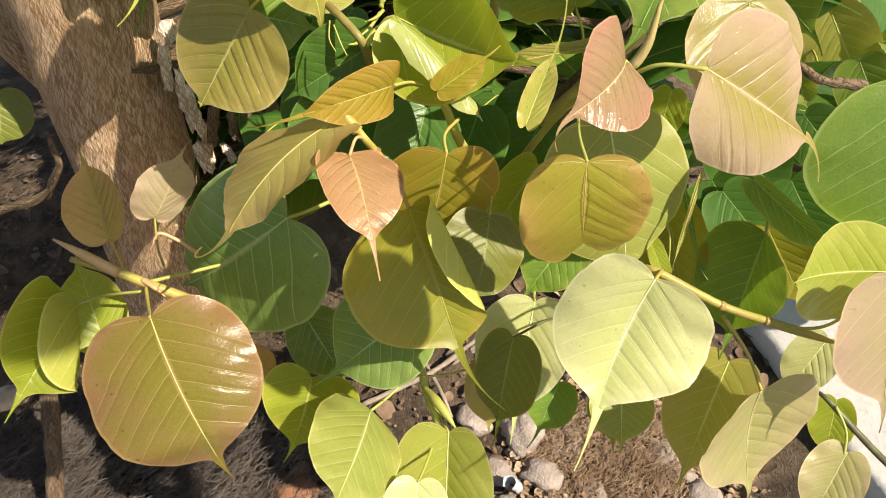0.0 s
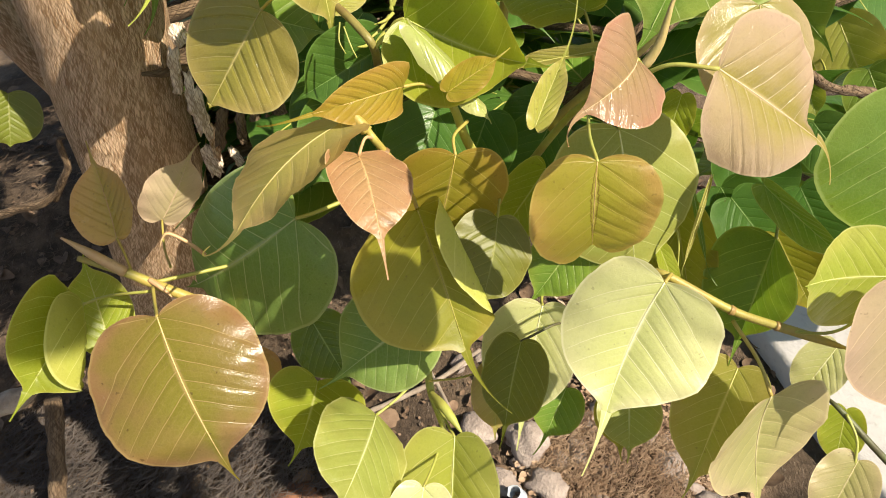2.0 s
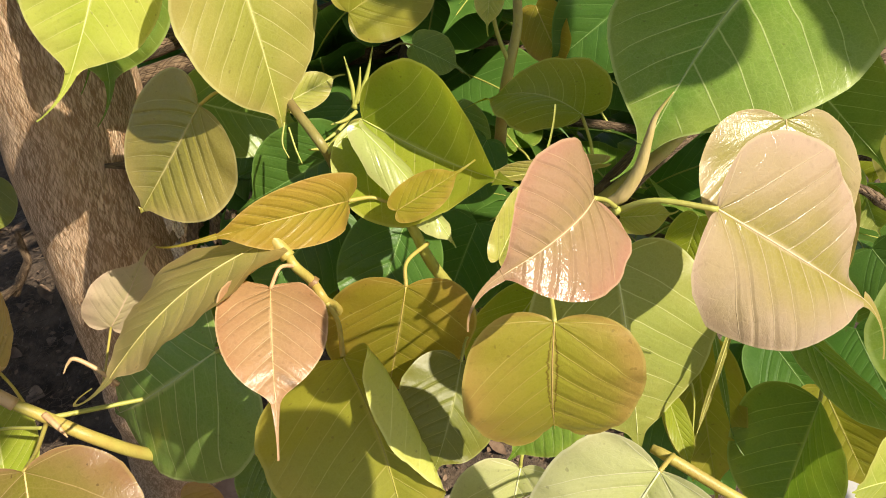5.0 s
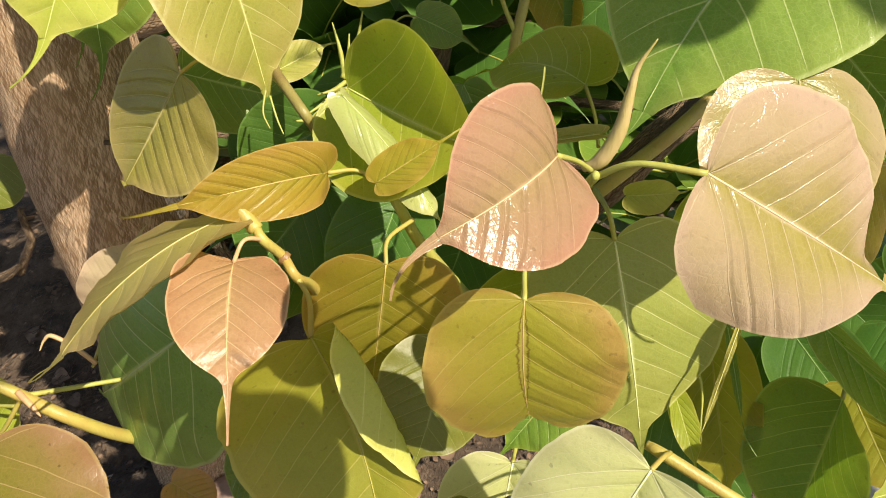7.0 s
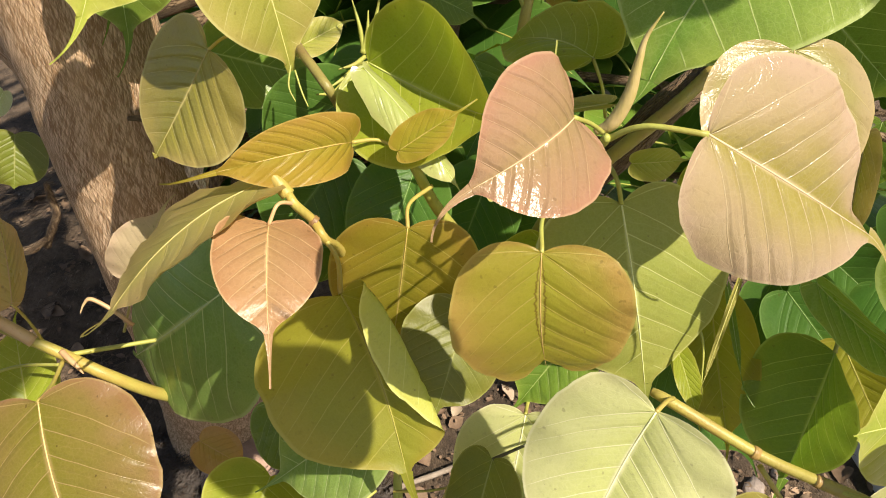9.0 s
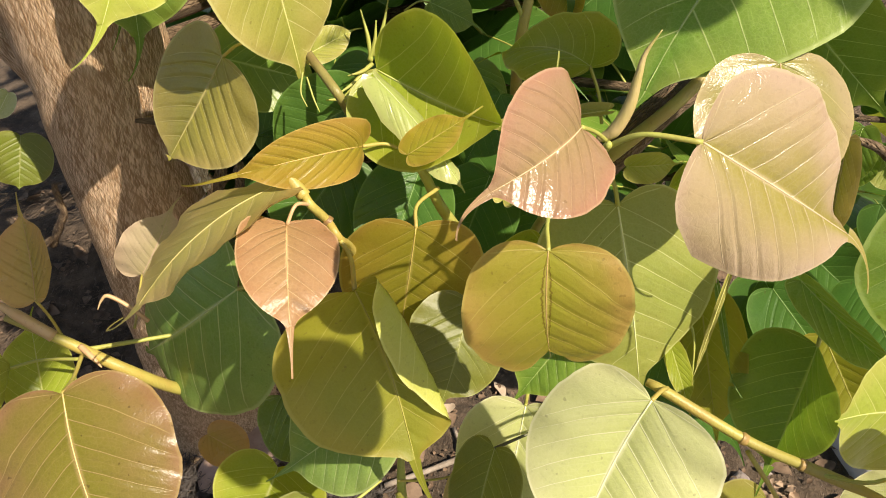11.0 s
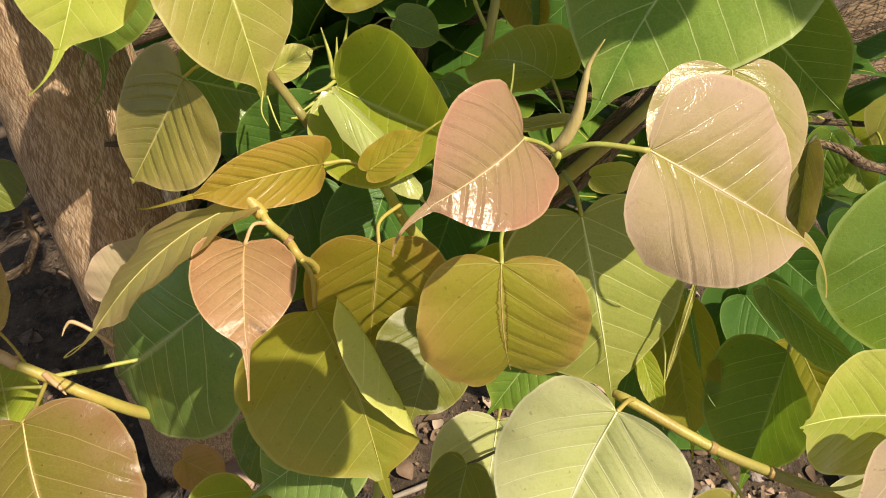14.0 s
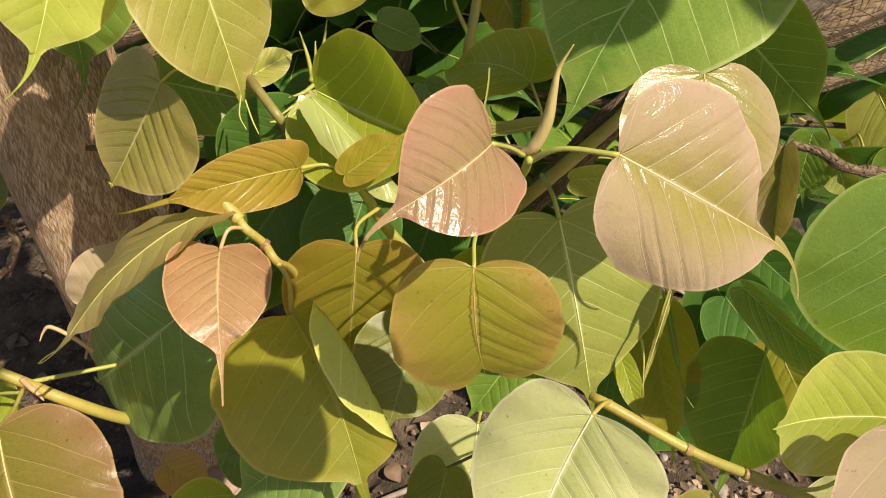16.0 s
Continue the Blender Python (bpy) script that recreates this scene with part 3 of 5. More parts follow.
blade("butter", "pink", (0.1625, 0.4332, 0.7541), (-47, 3.4, -172.5), (0.0551, 0.0337, 0.0378, 26, -3, 7, -32, 11), (0.0236, -8, -43), label="butter-yellow young leaf", seed=4)
blade("pale", "yellow", (0.1254, 0.356, 0.635), (-78, -24.1, -178.3), (0.0741, 0.0463, 0.0402, -33, 38, -9, -33, -37), (0.0372, 2, 5), ((0.1345, 0.374, 0.6241), (0.1304, 0.3644, 0.6329),), label="pale green leaf with cream veins", seed=5)
blade("moss", "yellow", (-0.0061, 0.3727, 0.6669), (-98.2, 14.1, -166.7), (0.0899, 0.0343, 0.0519, -51, 4, 18, 0, 7), (0.0451, 4, -27), ((-0.0194, 0.3969, 0.6762), (-0.0125, 0.3902, 0.6703),), label="olive leaf with one half rolled over", tuck=(0.0115, 0.0, 0.0195, 0.073, 142, 0.002), seed=6, blunt=True)
blade("olive", "yellow", (0.0121, 0.419, 0.6693), (-90.3, -9.8, -162.3), (0.0683, 0.0391, 0.0363, 6, 4, 4, -15, -26), (0.0205, 6, 0), ((0.0182, 0.4469, 0.6751), (0.0108, 0.43, 0.6753),), label="olive-yellow leaf", seed=7, blunt=True)
# this leaf's darker olive stands in for the shade on it
blade("shade_olive", "green", (0.0379, 0.4159, 0.6274), (-36.9, -27.6, -163.9), (0.0480, 0.0261, 0.0273, 23, 5, -9, -5, -3), (0.0144, 6, 0), ((0.0396, 0.4363, 0.627),), label="round olive-green leaf behind a notched one", seed=8, blunt=True)
blade("lime", "green", (-0.0213, 0.4908, 0.7183), (-34.6, 42.2, -124.4), (0.0821, 0.0512, 0.0462, -55, 44, 14, 24, 4), (0.0246, 6, 0), ((-0.0343, 0.4935, 0.7038),), label="lime green leaf", seed=9)
blade("wrinkled", "yellow", (-0.1078, 0.4895, 0.7225), (-88.9, -35.3, -173.7), (0.0645, 0.0434, 0.0454, -20, 45, -50, -28, 11), (0.0030, 10, -5), ((-0.094, 0.5085, 0.7221),), label="wrinkled olive leaf", seed=10, blunt=True)
blade("chartreuse", "green", (-0.1395, 0.5027, 0.8112), (-75, -31.2, -127.1), (0.0718, 0.0367, 0.0373, 20, -5, 12, 3, 4), (0.0287, -4, 19), label="chartreuse leaf with a long drip tip", seed=11)
blade("green", "green", (-0.1967, 0.5854, 0.7998), (-67.6, -7.5, -165.1), (0.0951, 0.0457, 0.0459, 21, 10, 10, -1, -1), (0.0331, -6, 18), label="mid-green leaf", seed=12)
blade("green", "green", (-0.1993, 0.5667, 0.8034), (-89.8, -1.4, -118.6), (0.0847, 0.0406, 0.0406, 26, 8, 16, -0, 9), (0.0338, -2, 14), label="mid-green leaf", seed=13)
blade("yellow", "yellow", (-0.0858, 0.5083, 0.8089), (-72.8, 2, -124.5), (0.0928, 0.0415, 0.0462, 12, 1, 23, -13, -23), (0.0326, 35, -6), label="yellow-green leaf", seed=14)
blade("umber", "yellow", (-0.0187, 0.4443, 0.6985), (62.1, -58.4, 124.6), (0.0709, 0.0153, 0.0166, 76, -18, 42, 12, -19), (0.0348, 30, -8), ((0.0055, 0.4517, 0.6888), (-0.0078, 0.4534, 0.6951),), label="folded brown-olive leaf with long tip", seed=15)
blade("jade", "green", (-0.0814, 0.4022, 0.6335), (-63.2, -48.1, 159.5), (0.1055, 0.0595, 0.0559, 38, 17, -18, -25, -41), (0.0317, 6, 0), ((-0.0548, 0.4212, 0.6335), (-0.0713, 0.4077, 0.6338),), label="mid-green leaf, half in shade", seed=16, blunt=True)
blade("khaki", "yellow", (-0.0472, 0.4018, 0.7001), (-1, 12.7, 137.6), (0.0759, 0.0370, 0.0464, 37, -11, -6, 43, -7), (0.0460, -14, 73), ((-0.0366, 0.4017, 0.7013), (-0.0423, 0.4026, 0.7026),), label="khaki young leaf", seed=17)
blade("light", "green", (0.1087, 0.4526, 0.6686), (-60.1, 8.5, -165.8), (0.0942, 0.0492, 0.0497, 22, -10, 0, -1, -10), (0.0283, 6, 0), ((0.0989, 0.4729, 0.6815), (0.105, 0.4503, 0.6834),), label="light green leaf", seed=18)
blade("lime", "green", (0.09, 0.5249, 0.7104), (16, 30.1, 53.1), (0.0610, 0.0307, 0.0333, 46, -19, 34, -59, 45), (0.0183, 6, 0), ((0.0994, 0.5213, 0.678), (0.0962, 0.5212, 0.6956),), label="olive-green leaf", seed=19)
blade("broad", "green", (0.1831, 0.5259, 0.8008), (-2.7, -1.1, 142), (0.1266, 0.0596, 0.0508, 50, -3, 6, -18, -7), (0.0209, -14, 14), label="large green leaf with clear veins", seed=20)
blade("green", "green", (0.2217, 0.4465, 0.5915), (-88.9, 2.2, 149.8), (0.0722, 0.0422, 0.0379, -48, 70, 3, -37, -10), (0.0217, 6, 0), ((0.2315, 0.4736, 0.5894),), label="mid-green mature leaf in shade", seed=21, blunt=True)
blade("brown", "yellow", (-0.1736, 0.3705, 0.6423), (39.1, -16.8, 11.2), (0.0414, 0.0194, 0.0193, -13, 28, 21, 9, 7), (0.0134, 7, -2), ((-0.1797, 0.3811, 0.6062), (-0.177, 0.377, 0.6239),), label="small coppery leaf", seed=22)
blade("rose", "yellow", (-0.2239, 0.5100, 0.5392), (104.4, 34.5, 40.5), (0.0544, 0.0259, 0.0233, 21, -3, -3, -6, -14), (0.0161, -5, 16), ((-0.1962, 0.452, 0.5434), (-0.2140, 0.4830, 0.5340),), label="pinkish beige young leaf", seed=23)
blade("lime", "green", (-0.2123, 0.3686, 0.5885), (24.3, -37.4, 179.5), (0.0598, 0.0410, 0.0316, 66, 10, 25, 0, 11), (0.0180, 6, 0), ((-0.1701, 0.3768, 0.5945), (-0.1987, 0.378, 0.588),), label="olive-green leaf, one half folded over", tuck=(0.0034, 0.0095, 0.0205, 0.0455, 155, 0.0015), seed=24)
blade("light", "green", (-0.0396, 0.3707, 0.4865), (31.9, -29.9, 164.7), (0.0748, 0.0346, 0.0355, 30, -14, -2, -2, 5), (0.0224, 6, 0), ((-0.0163, 0.3975, 0.4892), (-0.0271, 0.3828, 0.4886),), label="light green leaf", seed=25, blunt=True)
blade("pale", "green", (0.0701, 0.4087, 0.5607), (-80.3, -6.1, 177.8), (0.0800, 0.0297, 0.0356, -28, 13, 21, 12, -44), (0.0240, 6, 0), ((0.0714, 0.4273, 0.5609), (0.0701, 0.4154, 0.5584),), label="pale green leaf", seed=26)
blade("pink", "green", (0.0858, 0.3398, 0.7702), (16, -60.1, 154.1), (0.0403, 0.0196, 0.0228, 49, 16, 20, 9, -25), (0.0206, -30, -11), ((0.0945, 0.3613, 0.7545), (0.0905, 0.3531, 0.7617),), label="glossy pink young leaf, folded", seed=27)
blade("straw", "yellow", (0.1986, 0.3425, 0.5599), (-94.9, 7, -148.1), (0.0908, 0.0470, 0.0441, -24, 10, 4, 8, 6), (0.0272, 6, 0), ((0.174, 0.3678, 0.595), (0.1912, 0.3562, 0.574),), label="pale butter-green young leaf", seed=28)
blade("spring", "green", (0.2544, 0.3694, 0.6318), (-9.6, -63.1, 92.6), (0.0573, 0.0332, 0.0296, -46, -12, 4, -10, -0), (0.0030, 6, 0), ((0.1977, 0.3549, 0.6012), (0.2193, 0.3436, 0.6173),), label="bright yellow-green leaf", seed=29)
blade("rose", "pink", (0.2451, 0.3501, 0.6466), (-74.6, 7.9, -174.3), (0.0743, 0.0354, 0.0351, -5, 8, 10, 0, 5), (0.0223, 6, 0), label="pinkish tan leaf", seed=30)
blade("deep", "green", (0.2645, 0.4194, 0.7173), (-55.8, 3.4, -167.8), (0.0894, 0.0549, 0.0638, 31, 5, -12, 0, -11), (0.0268, 6, 0), label="glossy mid-green mature leaf", seed=31)
blade("dark", "green", (-0.0045, 0.4998, 0.6501), (-45.6, -15.6, 176.6), (0.0599, 0.0300, 0.0300, 10, 8, 11, 6, 7), (0.0150, 19, 7), label="dark green leaf", seed=100)
blade("dark", "green", (-0.0544, 0.5177, 0.6461), (-46.4, -40.1, 178.6), (0.0628, 0.0346, 0.0346, 10, 8, 15, -11, -1), (0.0157, 19, 4), label="dark green leaf", seed=101)
blade("green", "green", (-0.1584, 0.5726, 0.6868), (-45.4, 58.7, -111.0), (0.0660, 0.0310, 0.0310, 10, 6, 13, -9, -1), (0.0156, 5, 1), label="mid-green leaf in half shade", seed=102)
blade("yellow", "green", (-0.0708, 0.5165, 0.7136), (32.6, 55.8, -26.3), (0.0290, 0.0102, 0.0102, 10, 20, 23, -12, -7), (0.0073, 6, 12), label="yellow-green leaf", seed=103)
blade("moss", "green", (-0.0331, 0.5258, 0.7612), (69.4, 58.3, -2.9), (0.0512, 0.0255, 0.0255, 10, 10, 15, -8, 7), (0.0128, 3, 4), label="small olive young leaf", seed=104)
blade("yellow", "green", (0.0325, 0.6191, 0.7569), (-63.7, -2.2, -179.3), (0.0279, 0.0097, 0.0097, 10, 10, 8, -12, 9), (0.0070, 4, -9), label="yellow-green leaf", seed=105)
blade("olive", "green", (0.0597, 0.6607, 0.7261), (-70.5, 34.5, 166.5), (0.0415, 0.0187, 0.0187, 10, 10, 18, 9, -5), (0.0104, 19, 1), label="olive-yellow leaf", seed=106)
blade("dark", "green", (0.1387, 0.6596, 0.7497), (-67.5, -46.3, 168.2), (0.0829, 0.0373, 0.0373, 10, 10, 14, -7, 11), (0.0207, 14, 14), label="dark green leaf", seed=107)
blade("yellow", "yellow", (0.055, 0.412, 0.6936), (40.9, 22, -5.6), (0.0382, 0.0092, 0.0092, -20, 25, 32, -5, -3), (0.0305, 3, -11), label="yellow-green leaf", seed=108)
blade("yellow", "yellow", (0.0981, 0.467, 0.7128), (-15.6, -30.1, 96.8), (0.0617, 0.0062, 0.0062, 0, 40, 37, -5, 2), (0.0062, 0, 5), label="yellow-green leaf", seed=109)
blade("glossy", "green", (-0.0155, 0.4671, 0.7249), (-31.9, 2.0, -117.7), (0.0654, 0.0125, 0.0125, 20, -10, -10, -46, -46), (0.0040, 10, -6), label="glossy light green curled lobe of a leaf", seed=110, blunt=True)
blade("olive", "yellow", (0.007, 0.4329, 0.7018), (50.2, 46.1, -34), (0.0305, 0.0098, 0.0098, 10, 15, 20, 8, -12), (0.0107, 16, -4), label="olive-yellow leaf", seed=112)
blade("green", "green", (0.1819, 0.5397, 0.7515), (-84.3, 50.5, 153.4), (0.0750, 0.0315, 0.0315, 10, 8, 11, -12, -11), (0.0188, 4, 14), label="mid-green leaf", seed=113)
blade("yellow", "green", (0.1144, 0.4969, 0.6648), (7.9, 83, -73.9), (0.0254, 0.0102, 0.0102, 10, 15, 13, 6, 10), (0.0063, 19, -5), label="yellow-green leaf", seed=114)
blade("broad", "green", (0.2047, 0.452, 0.6306), (-59.8, 62, 169.6), (0.0599, 0.0132, 0.0132, 10, 38, 38, 1, 7), (0.0150, 2, 7), label="broad mid-green leaf", seed=115)
blade("moss", "green", (0.2395, 0.4823, 0.5667), (-47.8, 38.3, 173), (0.0550, 0.0231, 0.0231, 10, 8, 14, 9, -11), (0.0137, 19, -12), label="moss-green young leaf", seed=116)
blade("dark", "green", (0.2163, 0.5197, 0.5692), (-39.4, 38.8, -165.3), (0.0596, 0.0268, 0.0268, 10, 8, 8, 3, 10), (0.0149, 7, 13), label="dark green leaf", seed=117)
blade("yellow", "green", (0.1676, 0.4433, 0.6395), (-53.3, -1.4, 158.7), (0.0527, 0.0016, 0.0016, 0, 5, 8, -5, -4), (0.0053, 4, -13), label="yellow-green leaf", seed=118)
blade("green", "green", (0.1696, 0.4703, 0.6085), (-49.6, 18.8, 176.2), (0.0436, 0.0022, 0.0022, 0, 5, 3, 5, 12), (0.0174, 3, -14), label="mid-green leaf", seed=119)
blade("lime", "green", (0.1451, 0.4411, 0.5885), (-25, 6.2, -163.6), (0.0325, 0.0072, 0.0072, 10, 15, 23, 1, -2), (0.0081, 5, 3), label="lime green leaf", seed=120)
blade("moss", "green", (0.1691, 0.4964, 0.5765), (-41.5, 23.8, 168.8), (0.0735, 0.0250, 0.0250, 10, 8, 14, -1, -2), (0.0184, 1, 12), label="moss-green young leaf", seed=121)
blade("green", "green", (0.096, 0.443, 0.5963), (-43.8, -20.9, 150.8), (0.0501, 0.0225, 0.0225, 10, 8, 4, -0, 8), (0.0125, 3, 7), label="mid-green leaf", seed=122)
blade("lime", "green", (0.0714, 0.4821, 0.6182), (-57.6, -34.6, 175.5), (0.0568, 0.0238, 0.0238, 10, 8, 15, 3, 7), (0.0142, 2, -2), label="lime green leaf", seed=123)
blade("jade", "green", (-0.0076, 0.3924, 0.5665), (-30.3, -26.4, 132.5), (0.0611, 0.0350, 0.0350, 12, 6, 8, -4, -6), (0.0230, 8, 6), label="blue-green leaf with pale veins and a long tip", seed=124)
blade("lime", "green", (-0.0864, 0.4014, 0.4823), (-8.5, -37.9, -174), (0.0470, 0.0385, 0.0370, 26, 24, 12, 20, -8), (0.0140, 10, 7), label="olive leaf with a drooping folded half", seed=125)
blade("chartreuse", "green", (0.0151, 0.3565, 0.485), (-44, 4, 174), (0.0760, 0.0400, 0.0400, 14, 38, -4, -12, -14), (0.0190, 3, -4), ((-0.0011, 0.3928, 0.4743), (0.0065, 0.375, 0.482),), label="bright lime leaf, one half folded up", seed=126)
blade("pale", "green", (-0.0035, 0.3207, 0.4812), (-36, -6, 179), (0.0520, 0.0235, 0.0230, 12, 8, 6, 4, 3), (0.0141, 10, -5), ((0.004, 0.352, 0.474), (0.001, 0.336, 0.479),), label="pale sunlit young leaf", seed=127)
blade("khaki", "yellow", (0.0438, 0.4012, 0.5079), (-46, 0, 178), (0.0440, 0.0195, 0.0185, 16, 8, 5, -5, 7), (0.0103, 17, -4), ((-0.0042, 0.394, 0.496), (0.0195, 0.397, 0.4985),), label="tan-brown young leaf", seed=128)
blade("light", "green", (0.1375, 0.4011, 0.4851), (-28.1, 8.8, 172.1), (0.0384, 0.0231, 0.0231, 10, 8, 13, 7, 5), (0.0096, 13, 8), label="light green leaf", seed=129)
blade("yellow", "green", (0.2068, 0.4022, 0.5123), (-33.5, 7.7, 144.7), (0.0753, 0.0316, 0.0316, 10, 8, 8, 5, -5), (0.0188, 10, 8), label="yellow-green leaf", seed=130)
blade("straw", "green", (0.2687, 0.3407, 0.5011), (-31.2, 2.9, 140.6), (0.0456, 0.0191, 0.0191, 10, 8, 12, -5, 11), (0.0114, 13, 2), label="yellow-green leaf", seed=131)
blade("pale", "green", (0.2745, 0.4155, 0.5232), (-47.1, -6.5, 137.7), (0.0435, 0.0174, 0.0174, 10, 8, 4, 1, -6), (0.0109, 13, -1), label="pale green leaf", seed=132)
blade("brown", "green", (-0.1506, 0.4279, 0.4702), (-31.4, 29.2, -114.6), (0.0318, 0.0159, 0.0159, 10, 8, 14, 4, 7), (0.0080, 7, 4), label="brown young leaf", seed=133)
blade("lime", "green", (-0.2083, 0.3735, 0.5472), (46.1, 4.9, 33.6), (0.0510, 0.0204, 0.0204, 10, 8, 13, 8, -4), (0.0128, 17, 11), label="lime green leaf", seed=134)
blade("shade_olive", "green", (-0.3985, 0.6361, 0.5774), (-65.2, -20.5, -145), (0.0440, 0.0275, 0.0275, 10, 8, 12, 11, 11), (0.0020, 10, 1), label="dull green leaf", seed=135, blunt=True)
blade("pale", "green", (-0.4419, 0.688, 0.592), (-63.2, -39.7, -154.1), (0.0268, 0.0107, 0.0107, 10, 8, 6, 8, 10), (0.0067, 10, 6), label="pale green leaf", seed=136)
blade("yellow", "green", (0.3942, 0.8129, 0.5808), (-70.1, 39, 158.1), (0.0810, 0.0364, 0.0364, 10, 8, 13, 6, -8), (0.0202, 16, 2), label="yellow-green leaf", seed=137)
blade("lime", "green", (0.4753, 0.8474, 0.5401), (-69.7, 32, 151.8), (0.0688, 0.0310, 0.0310, 10, 8, 12, -2, 3), (0.0172, 15, 4), label="lime green leaf", seed=138)
blade("dark", "green", (0.3014, 0.6841, 0.67), (71.4, 50, -28), (0.0395, 0.0166, 0.0166, 10, 8, 13, -11, -8), (0.0099, 9, 5), label="dark green leaf", seed=139)
blade("green", "green", (0.299, 0.6778, 0.6047), (-65.4, 4.5, 150), (0.0429, 0.0171, 0.0171, 10, 8, 7, 4, 3), (0.0107, 1, -1), label="mid-green leaf", seed=140)
blade("dark", "green", (-0.0737, 0.5427, 0.651), (-51.3, -26.2, 163), (0.0558, 0.0251, 0.0251, 10, 8, 7, -11, -9), (0.0139, 6, -10), label="dark green leaf", seed=141)
blade("dark", "green", (0.0322, 0.5481, 0.6217), (-55.4, -9.9, 161), (0.0613, 0.0306, 0.0306, 10, 8, 6, -11, -1), (0.0153, 8, 3), label="dark green leaf", seed=142)
blade("dark", "green", (0.0806, 0.5616, 0.6043), (-54, -12.2, 153.4), (0.0571, 0.0286, 0.0286, 10, 8, 11, -6, 10), (0.0143, 0, -3), label="dark green leaf", seed=143)
blade("lime", "green", (0.1527, 0.4907, 0.6711), (-60.8, 0.1, 151.6), (0.0325, 0.0130, 0.0130, 10, 8, 7, -2, -9), (0.0081, 17, -4), label="lime green leaf", seed=144)
blade("deep", "green", (-0.0968, 0.4446, 0.5004), (-43.9, 20.4, -154.4), (0.0499, 0.0250, 0.0250, 10, 8, 4, 3, -10), (0.0125, 11, -5), label="dark green leaf", seed=145)
blade("dark", "green", (0.2123, 0.5347, 0.5679), (-52.7, 40.3, 175.8), (0.0641, 0.0321, 0.0321, 10, 8, 11, 11, 8), (0.0160, 8, 9), label="dark green leaf", seed=146)
blade("dark", "green", (0.2689, 0.529, 0.5735), (-54.7, 40.2, 168), (0.0515, 0.0257, 0.0257, 10, 8, 12, -3, -9), (0.0129, 12, 2), label="dark green leaf", seed=147)
blade("dark", "green", (0.1523, 0.5028, 0.5361), (-44.3, 41.5, -170.5), (0.0743, 0.0372, 0.0372, 10, 8, 15, 11, 3), (0.0186, 7, 12), label="dark green leaf", seed=148)
blade("dark", "green", (-0.0644, 0.7413, 0.6742), (67, -20.6, 33.7), (0.0539, 0.0270, 0.0270, 10, 8, 12, 9, -3), (0.0135, 9, -8), label="dark green leaf", seed=150)
blade("green", "green", (0.0037, 0.662, 0.6485), (-58.7, 13.9, -140.4), (0.0445, 0.0178, 0.0178, 10, 8, 8, 12, -0), (0.0111, 6, -1), label="mid-green leaf", seed=153)
blade("dark", "green", (-0.1725, 0.7545, 0.6909), (-79, 35.6, -157.2), (0.0517, 0.0258, 0.0258, 10, 8, 5, 3, -1), (0.0129, 6, 8), label="dark green leaf", seed=154)
blade("dark", "green", (-0.1631, 0.6495, 0.6143), (-67.6, 26.2, -150.9), (0.0569, 0.0284, 0.0284, 10, 8, 14, -12, 1), (0.0142, 5, 13), label="dark green leaf", seed=155)
blade("dark", "green", (0.0818, 0.5988, 0.6073), (-45.3, -30.2, 146), (0.0495, 0.0223, 0.0223, 10, 8, 13, -6, -6), (0.0124, 3, 15), label="dark green leaf", seed=156)
blade("dark", "green", (-0.0086, 0.587, 0.5849), (-51, -16.6, 169.7), (0.0383, 0.0192, 0.0192, 10, 8, 8, 3, -1), (0.0096, 13, 3), label="dark green leaf", seed=157)
blade("dark", "green", (0.2208, 0.5961, 0.4926), (-35.5, 50.8, -155.3), (0.0561, 0.0280, 0.0280, 10, 8, 13, -9, 6), (0.0140, 6, 1), label="dark green leaf", seed=158)
blade("dark", "green", (0.179, 0.5635, 0.4955), (-43.4, 37, -169.4), (0.0518, 0.0233, 0.0233, 10, 8, 8, -5, 1), (0.0129, 9, -4), label="dark green leaf", seed=159)
blade("dark", "green", (0.2885, 0.5835, 0.5971), (-54.7, 49.7, 174.6), (0.0531, 0.0239, 0.0239, 10, 8, 13, 2, -11), (0.0133, 5, -1), label="dark green leaf", seed=160)
blade("dark", "green", (0.2348, 0.5941, 0.5667), (-45.9, 53.8, -168.9), (0.0648, 0.0324, 0.0324, 10, 8, 15, 9, 1), (0.0162, 0, 8), label="dark green leaf", seed=161)
blade("green", "green", (0.356, 0.6576, 0.6059), (-65.4, 38.6, 158.1), (0.0605, 0.0272, 0.0272, 10, 8, 9, 2, 5), (0.0151, 13, -1), label="mid-green leaf", seed=162)
blade("dark", "green", (-0.0378, 0.5091, 0.6916), (-51.9, -58.6, 162.6), (0.0565, 0.0283, 0.0283, 10, 8, 15, -3, -3), (0.0141, 17, -9), label="dark green leaf", seed=163)
blade("dark", "green", (-0.0741, 0.6559, 0.6496), (-52.5, -32, 161.4), (0.0466, 0.0233, 0.0233, 10, 8, 8, 8, -10), (0.0116, 17, 6), label="dark green leaf", seed=164)
blade("dark", "green", (0.0351, 0.5771, 0.6662), (-57.2, -17.7, 159.5), (0.0446, 0.0223, 0.0223, 10, 8, 10, 1, -0), (0.0112, 7, -10), label="dark green leaf", seed=166)
blade("butter", "wood", (0.2232, 0.502, 0.6853), (-72.6, 8.3, 154.7), (0.0520, 0.0125, 0.0120, 12, 30, 28, 10, -8), (0.0077, 14, 14), ((0.2353, 0.5289, 0.6771), (0.2275, 0.5117, 0.6842),), label="pale hanging young leaf, half folded", seed=168)
